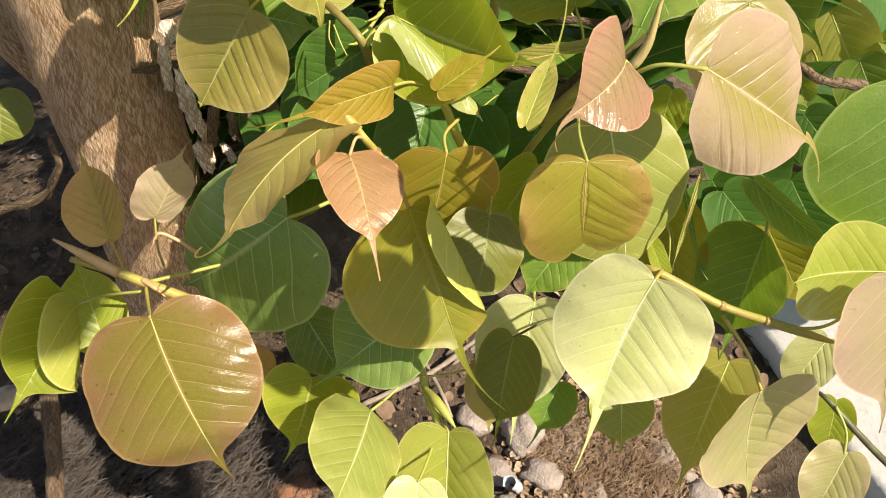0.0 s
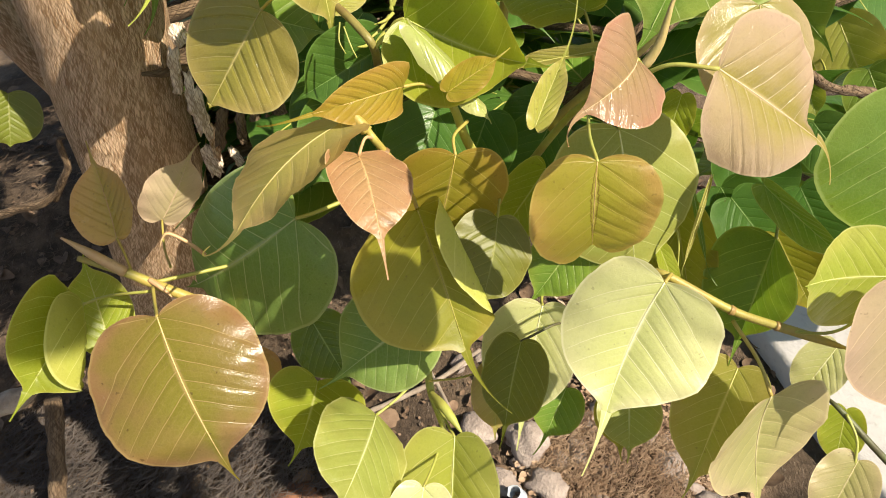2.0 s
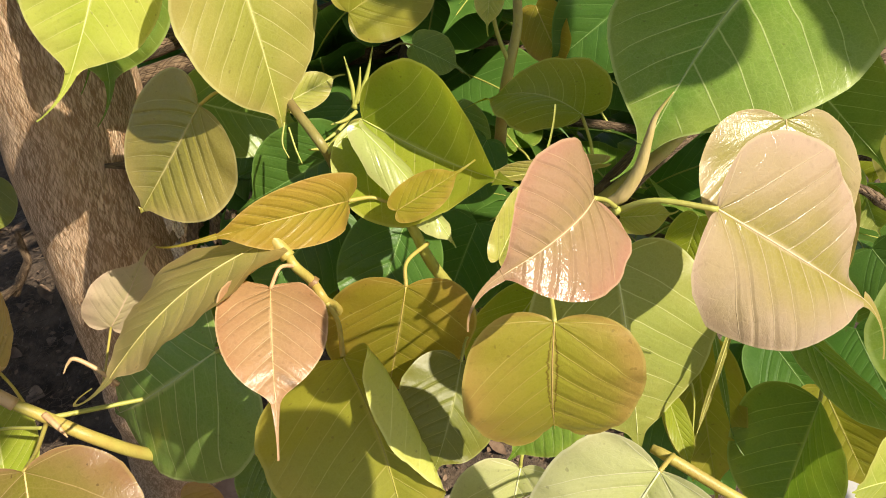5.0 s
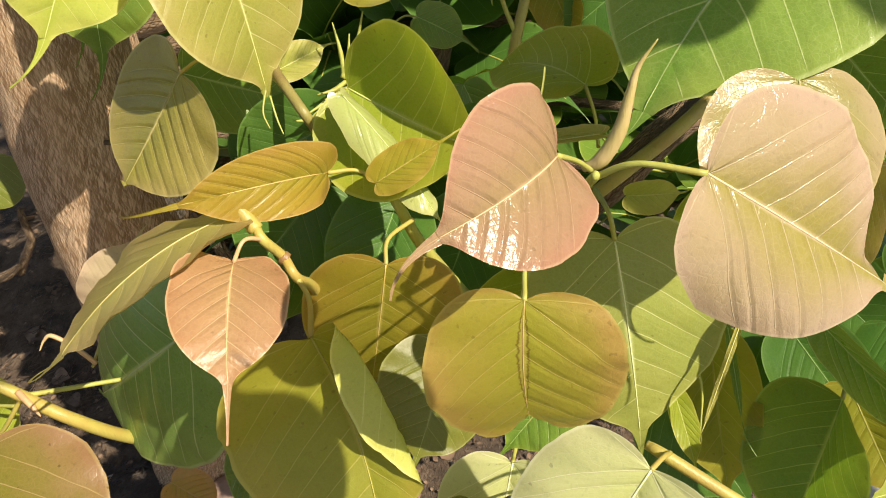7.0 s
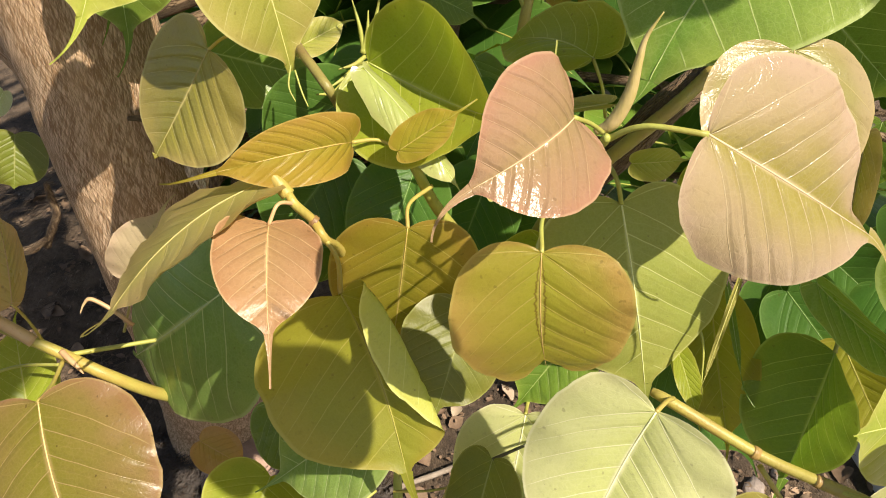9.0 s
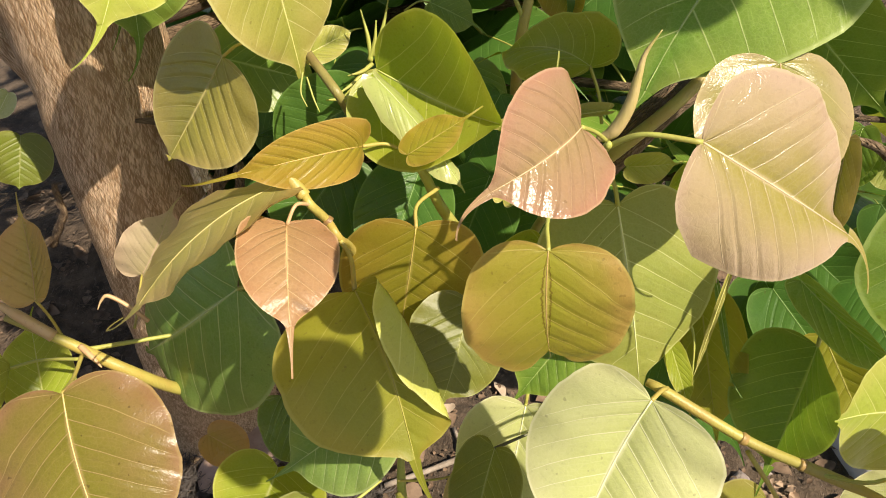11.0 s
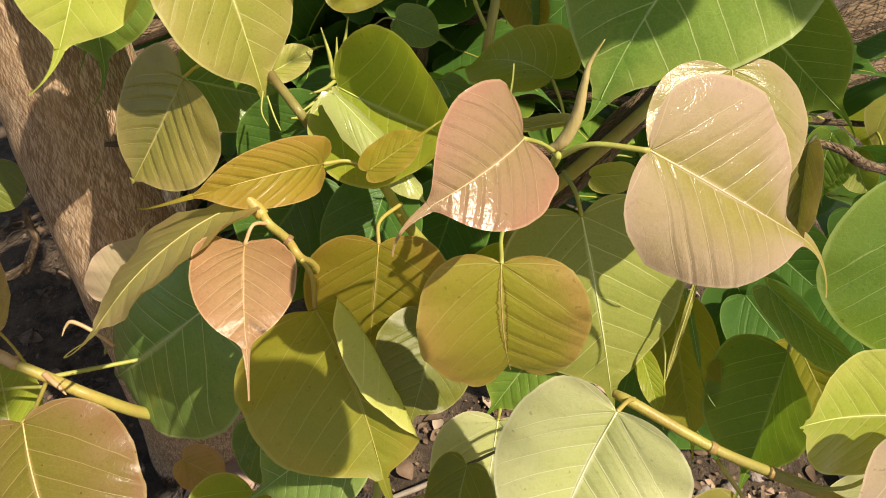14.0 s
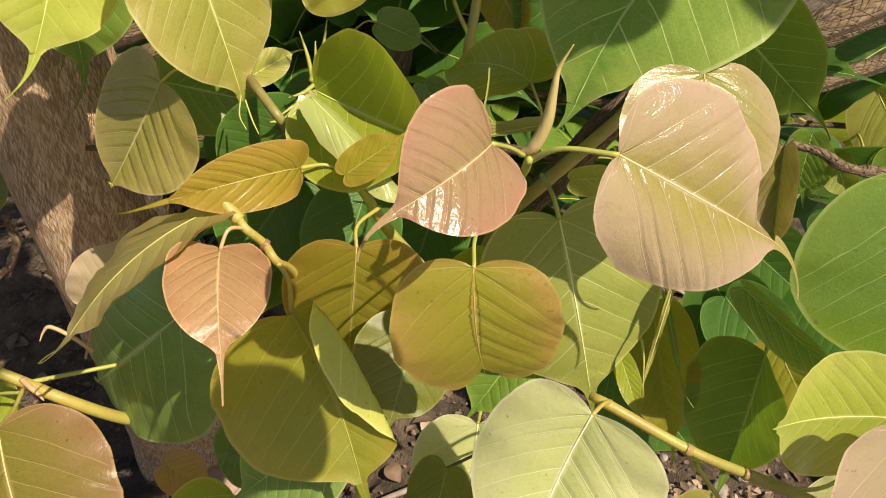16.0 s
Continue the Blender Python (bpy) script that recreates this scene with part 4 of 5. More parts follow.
blade("green", "green", (0.3168, 0.7188, 0.5773), (-64.9, 7.6, 152.1), (0.0442, 0.0199, 0.0199, 10, 8, 16, 5, -11), (0.0111, 17, -8), label="mid-green leaf", seed=169)
blade("light", "green", (0.3412, 0.7332, 0.5569), (-64.7, 33.5, 163.7), (0.0358, 0.0161, 0.0161, 10, 15, 19, 11, 5), (0.0090, 3, -6), label="light green leaf", seed=170)
blade("lime", "green", (0.4032, 0.8607, 0.578), (-69.5, 3.8, 148.1), (0.0697, 0.0348, 0.0348, 10, 8, 15, -8, 3), (0.0174, 8, -10), label="lime green leaf", seed=171)
blade("moss", "green", (0.1385, 0.4105, 0.4721), (-38.9, 5.7, 167.6), (0.0390, 0.0215, 0.0215, 10, 8, 11, -11, -9), (0.0098, 8, -13), label="moss-green young leaf", seed=172)
blade("lime", "green", (0.31, 0.422, 0.4455), (-43.2, 11.8, 152.2), (0.0394, 0.0166, 0.0166, 10, 8, 5, 2, 6), (0.0099, 18, -11), label="lime green leaf", seed=173)
blade("shade_olive", "wood", (0.0560, 0.3840, 0.5525), (-50.9, 11.3, 147.4), (0.0540, 0.0270, 0.0220, 14, 6, 12, 4, -6), (0.0230, 10, 12), ((0.0859, 0.4061, 0.5483), (0.076, 0.398, 0.553),), label="dark olive leaf hanging in shade", seed=174)
blade("green", "green", (0.0967, 0.419, 0.4621), (-36, -8, 157), (0.0370, 0.0200, 0.0190, 14, 8, 6, 2, 4), (0.0210, 16, 10), ((0.1001, 0.4442, 0.4701), (0.099, 0.432, 0.469),), label="green leaf with a long drip tip", seed=175)
blade("green", "green", (-0.0223, 0.641, 0.7034), (-33.6, 44.3, -111.3), (0.0330, 0.0155, 0.0150, 18, 6, 8, 4, 2), (0.0160, 14, 6), ((-0.045, 0.655, 0.692), (-0.033, 0.649, 0.701),), label="green leaf with a pointed tip", seed=176)
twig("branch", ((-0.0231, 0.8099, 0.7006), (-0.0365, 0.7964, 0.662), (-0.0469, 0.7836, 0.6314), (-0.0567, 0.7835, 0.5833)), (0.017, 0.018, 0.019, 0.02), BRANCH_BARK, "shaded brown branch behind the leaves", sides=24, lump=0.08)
twig("shoot", ((-0.0075, 0.4179, 0.4943), (-0.0047, 0.4022, 0.4816), (-0.0011, 0.3928, 0.4743), (0.0078, 0.3755, 0.4617)), (0.0022, 0.0030, 0.0026, 0.0018), STALK["green"], "green jointed shoot")
twig("bud", ((-0.003, 0.389, 0.490), (0.0055, 0.3757, 0.4945), (0.0129, 0.3660, 0.4928), (0.0205, 0.3563, 0.4886)), (0.0020, 0.0034, 0.0030, 0.0004), STALK["green"], "pale green pointed leaf bud")
twig("shoot", ((-0.2078, 0.3792, 0.6177), (-0.1822, 0.3782, 0.6085), (-0.1704, 0.3801, 0.599), (-0.148, 0.381, 0.5849), (-0.1354, 0.4012, 0.5486), (-0.1294, 0.4507, 0.4858), (-0.1245, 0.4881, 0.4833)), (0.0018, 0.0028, 0.0031, 0.0033, 0.0036, 0.0045, 0.0055), STALK["yellow"], "yellow-green shoot")
twig("bud", ((-0.1822, 0.3782, 0.6085), (-0.1959, 0.3763, 0.6237), (-0.209, 0.3747, 0.6374)), (0.0034, 0.003, 0.0006), STALK["pink"], "pale pink pointed leaf bud")
twig("shoot", ((-0.0356, 0.4016, 0.6992), (-0.0303, 0.3959, 0.695), (-0.0256, 0.4008, 0.6833), (-0.0194, 0.3969, 0.6762), (-0.0204, 0.4193, 0.6471), (-0.0201, 0.4556, 0.56)), (0.0018, 0.0021, 0.0021, 0.0021, 0.0024, 0.003), STALK["yellow"], "yellow-green shoot")
twig("bud", ((-0.0338, 0.399, 0.6969), (-0.0399, 0.4009, 0.7047), (-0.0453, 0.4021, 0.7113)), (0.0034, 0.0028, 0.0006), STALK["yellow"], "pointed leaf bud")
twig("shoot", ((0.0043, 0.4515, 0.6922), (0.0108, 0.4508, 0.6793), (0.0183, 0.4583, 0.6531), (0.0362, 0.4777, 0.6058), (0.0574, 0.5086, 0.539)), (0.0022, 0.0026, 0.003, 0.0036, 0.004), STALK["green"], "green shoot")
twig("shoot", ((-0.1049, 0.5715, 0.7226), (-0.0797, 0.5338, 0.7156), (-0.0617, 0.5035, 0.7172), (-0.0502, 0.4902, 0.713), (-0.0403, 0.4844, 0.7023), (-0.0411, 0.5163, 0.6637), (-0.0321, 0.5639, 0.6059)), (0.0022, 0.0024, 0.0026, 0.0027, 0.0027, 0.003, 0.0035), STALK["olive"], "olive-brown shoot")
twig("shoot", ((-0.0397, 0.4827, 0.7032), (-0.0325, 0.4995, 0.7063), (-0.0238, 0.5215, 0.6991)), (0.002, 0.002, 0.0018), STALK["green"], "green side shoot")
twig("bud", ((0.0922, 0.372, 0.7489), (0.0974, 0.3719, 0.7526), (0.1016, 0.373, 0.7615), (0.1034, 0.3748, 0.772), (0.1049, 0.3766, 0.7792), (0.1092, 0.378, 0.7867)), (0.0012, 0.0025, 0.0022, 0.0014, 0.0008, 0.0002), STALK["khaki"], "long twisted pinkish leaf bud")
twig("shoot", ((0.0961, 0.3683, 0.7497), (0.0955, 0.3709, 0.7466), (0.0924, 0.4014, 0.7238), (0.0821, 0.4627, 0.6732), (0.0645, 0.5096, 0.6057), (0.0416, 0.5463, 0.5263)), (0.001, 0.0016, 0.0017, 0.0022, 0.003, 0.004), STALK["green"], "green shoot")
twig("shoot", ((0.126, 0.3776, 0.623), (0.1346, 0.3728, 0.6225), (0.1697, 0.365, 0.6065), (0.1936, 0.3568, 0.6034), (0.1971, 0.3551, 0.6035)), (0.0020, 0.0025, 0.0024, 0.0024, 0.0022), STALK["tan"], "yellow-green jointed shoot")
twig("bud", ((0.1936, 0.3568, 0.6034), (0.2088, 0.3509, 0.6028), (0.2212, 0.3465, 0.6016), (0.2301, 0.3431, 0.6011)), (0.0027, 0.0027, 0.0018, 0.0003), STALK["tan"], "slender pointed leaf bud")
twig("shoot", ((0.0478, 0.6435, 0.7377), (0.0492, 0.6313, 0.7211), (0.0459, 0.6173, 0.7009), (0.0424, 0.62, 0.6729), (0.0388, 0.6414, 0.6179)), (0.003, 0.0032, 0.0035, 0.004, 0.0045), STALK["tan"], "brown-green shoot")
twig("shoot", ((0.0459, 0.6173, 0.7009), (0.0371, 0.6182, 0.7215), (0.0327, 0.6199, 0.7411)), (0.0016, 0.0014, 0.0013), STALK["green"], "")
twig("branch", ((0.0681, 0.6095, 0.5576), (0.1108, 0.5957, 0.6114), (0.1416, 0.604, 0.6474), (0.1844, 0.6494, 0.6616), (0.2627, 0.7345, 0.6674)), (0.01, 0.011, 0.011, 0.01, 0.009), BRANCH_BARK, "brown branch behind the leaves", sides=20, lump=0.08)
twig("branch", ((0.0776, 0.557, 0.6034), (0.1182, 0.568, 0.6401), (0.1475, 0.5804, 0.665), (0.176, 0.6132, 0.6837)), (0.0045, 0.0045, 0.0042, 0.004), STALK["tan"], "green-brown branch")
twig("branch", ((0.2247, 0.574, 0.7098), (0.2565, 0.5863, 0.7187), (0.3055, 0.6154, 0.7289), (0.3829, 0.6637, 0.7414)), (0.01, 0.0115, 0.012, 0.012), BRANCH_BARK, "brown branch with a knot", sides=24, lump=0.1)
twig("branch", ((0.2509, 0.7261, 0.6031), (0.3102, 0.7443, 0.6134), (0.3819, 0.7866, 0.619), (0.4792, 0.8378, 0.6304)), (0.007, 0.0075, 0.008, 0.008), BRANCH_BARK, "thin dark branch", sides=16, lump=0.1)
twig("branch", ((0.2563, 0.5915, 0.6408), (0.2747, 0.5908, 0.6355), (0.301, 0.5969, 0.6203), (0.344, 0.6184, 0.6049)), (0.0022, 0.0034, 0.0036, 0.0042), BRANCH_BARK, "knotty green-grey twig", sides=14, lump=0.45)
twig("branch", ((0.254, 0.3771, 0.5178), (0.2604, 0.3666, 0.518), (0.2778, 0.3525, 0.5049), (0.3029, 0.3411, 0.4841), (0.3502, 0.3283, 0.4458)), (0.0010, 0.0018, 0.0022, 0.0024, 0.0026), STALK["wood"], "dark green branchlet")
twig("petiole", ((0.2632, 0.363, 0.5183), (0.2679, 0.3499, 0.51), (0.2669, 0.339, 0.4984)), (0.001, 0.0009, 0.0009), STALK["green"], "", sides=8)
SCRAP_AT = (0.097, 0.579, 0)
twig("branch", ((-0.1908, 0.6318, 0.6094), (-0.2173, 0.6125, 0.6173), (-0.23, 0.597, 0.6226), (-0.2424, 0.5847, 0.6269)), (0.005, 0.0042, 0.0036, 0.0018), BRANCH_BARK, "broken stub on the trunk", sides=14, lump=0.4)
STEM_BEHIND = ((-0.35, 0.83, 0.0), (-0.365, 0.81, 0.22), (-0.405, 0.785, 0.44), (-0.455, 0.762, 0.58), (-0.495, 0.753, 0.66), (-0.522, 0.75, 0.77))
STICKS = (
    (((-0.4036, 0.56, 0.4965), (-0.3765, 0.56, 0.5063), (-0.3547, 0.56, 0.5138), (-0.3400, 0.563, 0.5230)), (0.0042, 0.0038, 0.0044, 0.0020), "thin brown dead twig with a broken pale end"),
    (((-0.3495, 0.57, 0.5098), (-0.3367, 0.57, 0.5282), (-0.3253, 0.57, 0.5456), (-0.3247, 0.57, 0.5599), (-0.3230, 0.57, 0.5732), (-0.3150, 0.568, 0.5766)), (0.0030, 0.0036, 0.0028, 0.0032, 0.0024, 0.0008), "crooked brown dead twig beside the trunk"),
    (((-0.4676, 0.5757, 0.2037), (-0.4716, 0.5459, 0.1417), (-0.4737, 0.507, 0.0844), (-0.4762, 0.4575, 0.0156)), (0.01, 0.0095, 0.0105, 0.012), "grey upright root stub"),
    (((-0.5051, 0.5296, 0.2442), (-0.4743, 0.5392, 0.2531), (-0.4618, 0.55, 0.2495)), (0.012, 0.012, 0.006), "pale broken piece of wood"),
    (((-0.127, 0.696, 0.03), (-0.029, 0.751, 0.04), (0.039, 0.808, 0.05)), (0.004, 0.004, 0.003), "thin dark dead stick"),
    (((-0.05, 0.805, 0.03), (-0.011, 0.72, 0.04), (0.007, 0.682, 0.03)), (0.003, 0.003, 0.002), "thin dark dead stick"),
)
joint((0.1696, 0.3649, 0.6066), 0.0031)
joint((0.1935, 0.3566, 0.6036), 0.003)
joint((-0.025, 0.4009, 0.6823), 0.0032)
joint((-0.1593, 0.3803, 0.5916), 0.0035)
twig("stipule", ((-0.144, 0.4056, 0.5993), (-0.1527, 0.4052, 0.6099), (-0.1623, 0.4045, 0.617), (-0.1659, 0.4023, 0.6152), (-0.1675, 0.3989, 0.6112)), (0.0013, 0.0012, 0.0003), STALK["pink"], "dry curled bud scale", sides=6)
twig("petiole", ((-0.1688, 0.3801, 0.5984), (-0.1423, 0.3959, 0.5945), (-0.1083, 0.4181, 0.588)), (0.0014, 0.0012, 0.0012), STALK["green"], "", sides=8)
twig("stipule", ((-0.1698, 0.3796, 0.6015), (-0.1609, 0.3754, 0.5983), (-0.1557, 0.3732, 0.5937)), (0.0018, 0.0016, 0.0003), STALK["pink"], "dry curled bud scale", sides=6)
twig("stipule", ((-0.0321, 0.5173, 0.7115), (-0.0335, 0.5202, 0.7245), (-0.0372, 0.5235, 0.7387)), (0.0013, 0.0012, 0.0003), STALK["green"], "dry curled bud scale", sides=6)
twig("stipule", ((-0.0314, 0.5165, 0.7103), (-0.0353, 0.5084, 0.7091), (-0.0415, 0.501, 0.7095)), (0.0013, 0.0012, 0.0003), STALK["green"], "dry curled bud scale", sides=6)
twig("stipule", ((-0.0335, 0.5152, 0.7092), (-0.0391, 0.5041, 0.7044), (-0.0468, 0.4937, 0.7012)), (0.0013, 0.0012, 0.0003), STALK["green"], "dry curled bud scale", sides=6)
twig("stipule", ((-0.0317, 0.5191, 0.7139), (-0.0259, 0.5243, 0.7277), (-0.0226, 0.5298, 0.7427)), (0.0013, 0.0012, 0.0003), STALK["green"], "dry curled bud scale", sides=6)
twig("stipule", ((-0.0333, 0.5174, 0.7121), (-0.0296, 0.5194, 0.7223), (-0.0284, 0.5219, 0.7338)), (0.0013, 0.0012, 0.0003), STALK["green"], "dry curled bud scale", sides=6)
twig("stipule", ((-0.0448, 0.5034, 0.6967), (-0.0474, 0.4969, 0.6972), (-0.0521, 0.491, 0.6992)), (0.0013, 0.0012, 0.0003), STALK["green"], "dry curled bud scale", sides=6)
twig("stipule", ((-0.0586, 0.4799, 0.7203), (-0.0588, 0.4734, 0.7117), (-0.055, 0.4697, 0.7054)), (0.0005, 0.0005, 0.0003), STALK["green"], "dry curled bud scale", sides=6)
twig("stipule", ((-0.0563, 0.4787, 0.7181), (-0.0522, 0.4731, 0.7092), (-0.0485, 0.4694, 0.703)), (0.0005, 0.0005, 0.0003), STALK["green"], "dry curled bud scale", sides=6)
twig("stipule", ((0.1864, 0.4612, 0.697), (0.19, 0.4522, 0.6836), (0.19, 0.4355, 0.661)), (0.0008, 0.0007, 0.0003), STALK["green"], "dry curled bud scale", sides=6)
twig("stipule", ((0.1308, 0.4646, 0.6159), (0.1547, 0.4453, 0.5996), (0.1584, 0.4282, 0.5752)), (0.0009, 0.0008, 0.0003), STALK["green"], "dry curled bud scale", sides=6)


def bark_strip(top, foot, wide, curl, mat, seed, label=""):
    """A peeling strip of bark: a thin curled plank with ragged ends that bows off the trunk."""
    rng = random.Random(seed)
    top, foot = Vector(at_tree(top)), Vector(at_tree(foot))
    down = foot - top
    out = Vector((0.55, -0.75, 0.25))
    side = down.cross(out).normalized()
    face = side.cross(down).normalized()
    rows, cols = 9, 5
    sheets = ([], [])
    for i in range(rows):
        t = i / (rows - 1)
        half = wide / 2 * (0.35 + 0.65 * math.sin(math.pi * (0.12 + 0.76 * t)) ** 0.7) * rng.uniform(0.8, 1.15)
        c = top + down * t + face * (0.10 * down.length * (t * t + rng.uniform(-0.06, 0.06))) + side * rng.uniform(-0.08, 0.08) * wide
        for j in range(cols):
            a = (j / (cols - 1) - 0.5) * curl
            rag = down * (rng.uniform(-0.09, 0.09) if i in (0, rows - 1) else 0.0)
            q = c + rag + side * (half * math.sin(a) / math.sin(curl / 2)) + face * (half * (math.cos(a) - 1) * 0.8 + rng.uniform(-1, 1) * 0.0004)
            sheets[0].append(q + face * 0.0006)
            sheets[1].append(q - face * 0.0006)
    n = rows * cols
    faces = []
    for i in range(rows - 1):
        for j in range(cols - 1):
            p = i * cols + j
            faces.append((p, p + 1, p + cols + 1, p + cols))
            faces.append((n + p, n + p + cols, n + p + cols + 1, n + p + 1))
    ring = [j for j in range(cols)] + [i * cols + cols - 1 for i in range(1, rows)] + [(rows - 1) * cols + j for j in range(cols - 2, -1, -1)] + [i * cols for i in range(rows - 2, 0, -1)]
    for a, b in zip(ring, ring[1:] + ring[:1]):
        faces.append((a, n + a, n + b, b))
    verts = sheets[0] + sheets[1]
    uvs = [((q - top).dot(side), (q - top).dot(down.normalized())) for q in verts]
    part("bark_strip", mesh_of("bark_strip", verts, faces, mat, uvs), tree, label)


PALE_BARK = bark_material("peeling_bark", (0.92, 0.78, 0.64), (0.50, 0.36, 0.25), (0.72, 0.54, 0.40))
for n, (top, foot, wide, mat) in enumerate((
        ((-0.2121, 0.6018, 0.6619), (-0.2091, 0.5955, 0.6464), 0.013, PALE_BARK),
        ((-0.2188, 0.6018, 0.6435), (-0.2234, 0.5955, 0.6043), 0.010, PALE_BARK),
        ((-0.2134, 0.6018, 0.6196), (-0.2147, 0.5955, 0.5852), 0.009, PALE_BARK),
        ((-0.2091, 0.6018, 0.6071), (-0.2108, 0.5955, 0.5671), 0.011, PALE_BARK),
        ((-0.2082, 0.6036, 0.5836), (-0.2066, 0.5955, 0.56), 0.008, PALE_BARK),
        ((-0.2119, 0.6, 0.5518), (-0.2062, 0.5955, 0.5229), 0.016, PALE_BARK),
        ((-0.203, 0.6036, 0.5693), (-0.2039, 0.5955, 0.5406), 0.009, BARK),
        ((-0.193, 0.6108, 0.5812), (-0.2011, 0.6, 0.5504), 0.012, BRANCH_BARK),
        ((-0.194, 0.6045, 0.5476), (-0.1817, 0.5955, 0.5325), 0.008, PALE_BARK),
        ((-0.1675, 0.6134, 0.5774), (-0.1669, 0.6045, 0.5452), 0.014, BRANCH_BARK),
        ((-0.1576, 0.6179, 0.5739), (-0.1566, 0.609, 0.5426), 0.011, BRANCH_BARK),
        ((-0.1786, 0.6072, 0.5816), (-0.1789, 0.6, 0.5534), 0.009, BRANCH_BARK),
        ((-0.1501, 0.6269, 0.5863), (-0.1448, 0.6179, 0.5505), 0.015, BRANCH_BARK),
        ((-0.186, 0.6045, 0.5325), (-0.177, 0.5955, 0.5056), 0.013, BRANCH_BARK))):
    bark_strip(top, foot, wide, 1.5 + 0.25 * (n % 4), mat, 300 + n, "pale peeling strip of bark" if mat is PALE_BARK else "brown hanging strip of bark")

# unseen leaves added up the sun's way to shade chosen places
# over which place, how far up the sun's way, sideways, upwards, spin, kind
SHADE_LEAVES = (
    ((-0.185, 0.375, 0.665), 1.10, 0.0, 0.01, 20, 3),
    ((-0.23, 0.36, 0.56), 1.20, 0.0, 0.033, 250, 1),
    ((0.149, 0.451, 0.768), 0.32, 0.0, 0.034, 40, 6),
    ((0.05, 0.60, 0.70), 0.50, 0.0, 0.0, 10, 5),
    ((0.00, 0.58, 0.76), 0.50, 0.0, 0.0, 70, 1),
    ((0.13, 0.55, 0.66), 0.55, 0.0, 0.0, 330, 5),
    ((0.00, 0.36, 0.625), 0.36, 0.020, -0.002, 0, 6),
)
# ---------------------------------------------------------------- crown above the view: the same kind of leaves, on twigs
crown_rng = random.Random(11)
CROWN_MESH = []
for i in range(7):
    size = 0.085 + 0.008 * i if i < 6 else 0.062
    wide = size * (0.47 if i < 6 else 0.43)
    gv, gf, guv, grib, _ = leaf_geometry(size, wide, wide, 20 + 5 * i, 6, 10, 5, -5, size * 0.3, 10, 5, False, 40 + i)
    rv, rf, ruv = tube_geometry(grib, (0.001, 0.0008, 0.0003), 6, 3)
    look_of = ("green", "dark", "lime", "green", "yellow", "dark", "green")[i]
    CROWN_MESH.append((mesh_of("leaf", gv, gf, LEAF[look_of], guv), mesh_of("midrib", rv, rf, STALK["green"], ruv)))


def hung_leaf(base, turn, kind, stalk):
    """A crown leaf with its stalk; the blades of one kind share a mesh."""
    ob = part("leaf", CROWN_MESH[kind][0], tree)
    m = Matrix.Translation(at_tree(base)) @ turn
    ob.matrix_basis = m
    part("midrib", CROWN_MESH[kind][1], ob)
    inv = m.inverted()
    a, b = Vector(at_tree(stalk)), Vector(at_tree(base))
    tube("petiole", [inv @ a, inv @ ((a + b) / 2 + Vector((0, 0, 0.005))), inv @ b], (0.0014, 0.0011, 0.0012), STALK["green"], ob, sides=6, steps=4)


def leafy_branch(points, radii, count, kinds, tilt, label):
    """A branch with leaves on stalks all along its outer part."""
    twig("branch", points, radii, BRANCH_BARK, label, sides=12, lump=0.06)
    line = spline(points, 12)
    for n in range(count):
        q = line[int((0.22 + 0.77 * n / max(1, count - 1)) * (len(line) - 1))]
        spin = crown_rng.uniform(0, 360)
        out = Vector((-math.sin(radians(spin)), math.cos(radians(spin)), crown_rng.uniform(-0.3, 0.5)))
        base = q + out.normalized() * crown_rng.uniform(0.03, 0.07)
        hung_leaf(base, pose(0, 0, 0, crown_rng.uniform(*tilt), crown_rng.uniform(-25, 25), spin), kinds[n % len(kinds)], q)


# crown branches out of view; their number and placing are made up
CROWN_TIPS = ((0.55, 0.62, 1.12), (0.85, 0.80, 1.18), (1.05, 1.05, 1.22), (0.75, 1.25, 1.15), (0.40, 1.10, 1.10), (0.95, 1.40, 1.35), (0.60, 0.95, 1.32), (1.5, 1.5, 1.4), (1.9, 1.9, 1.45), (1.2, 2.1, 1.4), (0.7, 1.9, 1.35), (1.7, 2.5, 1.5), (0.3, 1.7, 1.25), (2.2, 1.4, 1.5))
for n, tip in enumerate(CROWN_TIPS):
    root = Vector((-0.305 - 0.006 * n, 0.585 - 0.005 * n, 0.95 + 0.04 * n))
    tip = Vector(tip)
    lift = Vector((0, 0, 0.16 + 0.03 * (n % 4)))
    leafy_branch((root, root.lerp(tip, 0.33) + lift, root.lerp(tip, 0.7) + lift * 0.8, tip), (0.014, 0.009, 0.006, 0.002), 16, (0, 1, 2, 3, 4, 5), (-50, 15), "unseen made-up crown branch, brown with green leaves")
for n in range(11):
    root = Vector((-0.318 + 0.0043 * n, 0.690 - 0.0035 * n, 0.30 + 0.03 * n))
    tip = Vector((-0.05 + 0.075 * n, 0.98 + 0.26 * math.sin(n * 2.3), 0.42 + 0.11 * math.sin(n * 1.7)))
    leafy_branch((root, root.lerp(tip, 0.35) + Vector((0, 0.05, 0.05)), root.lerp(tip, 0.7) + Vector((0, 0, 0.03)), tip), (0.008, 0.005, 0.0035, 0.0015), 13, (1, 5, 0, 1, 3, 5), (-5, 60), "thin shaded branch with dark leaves")
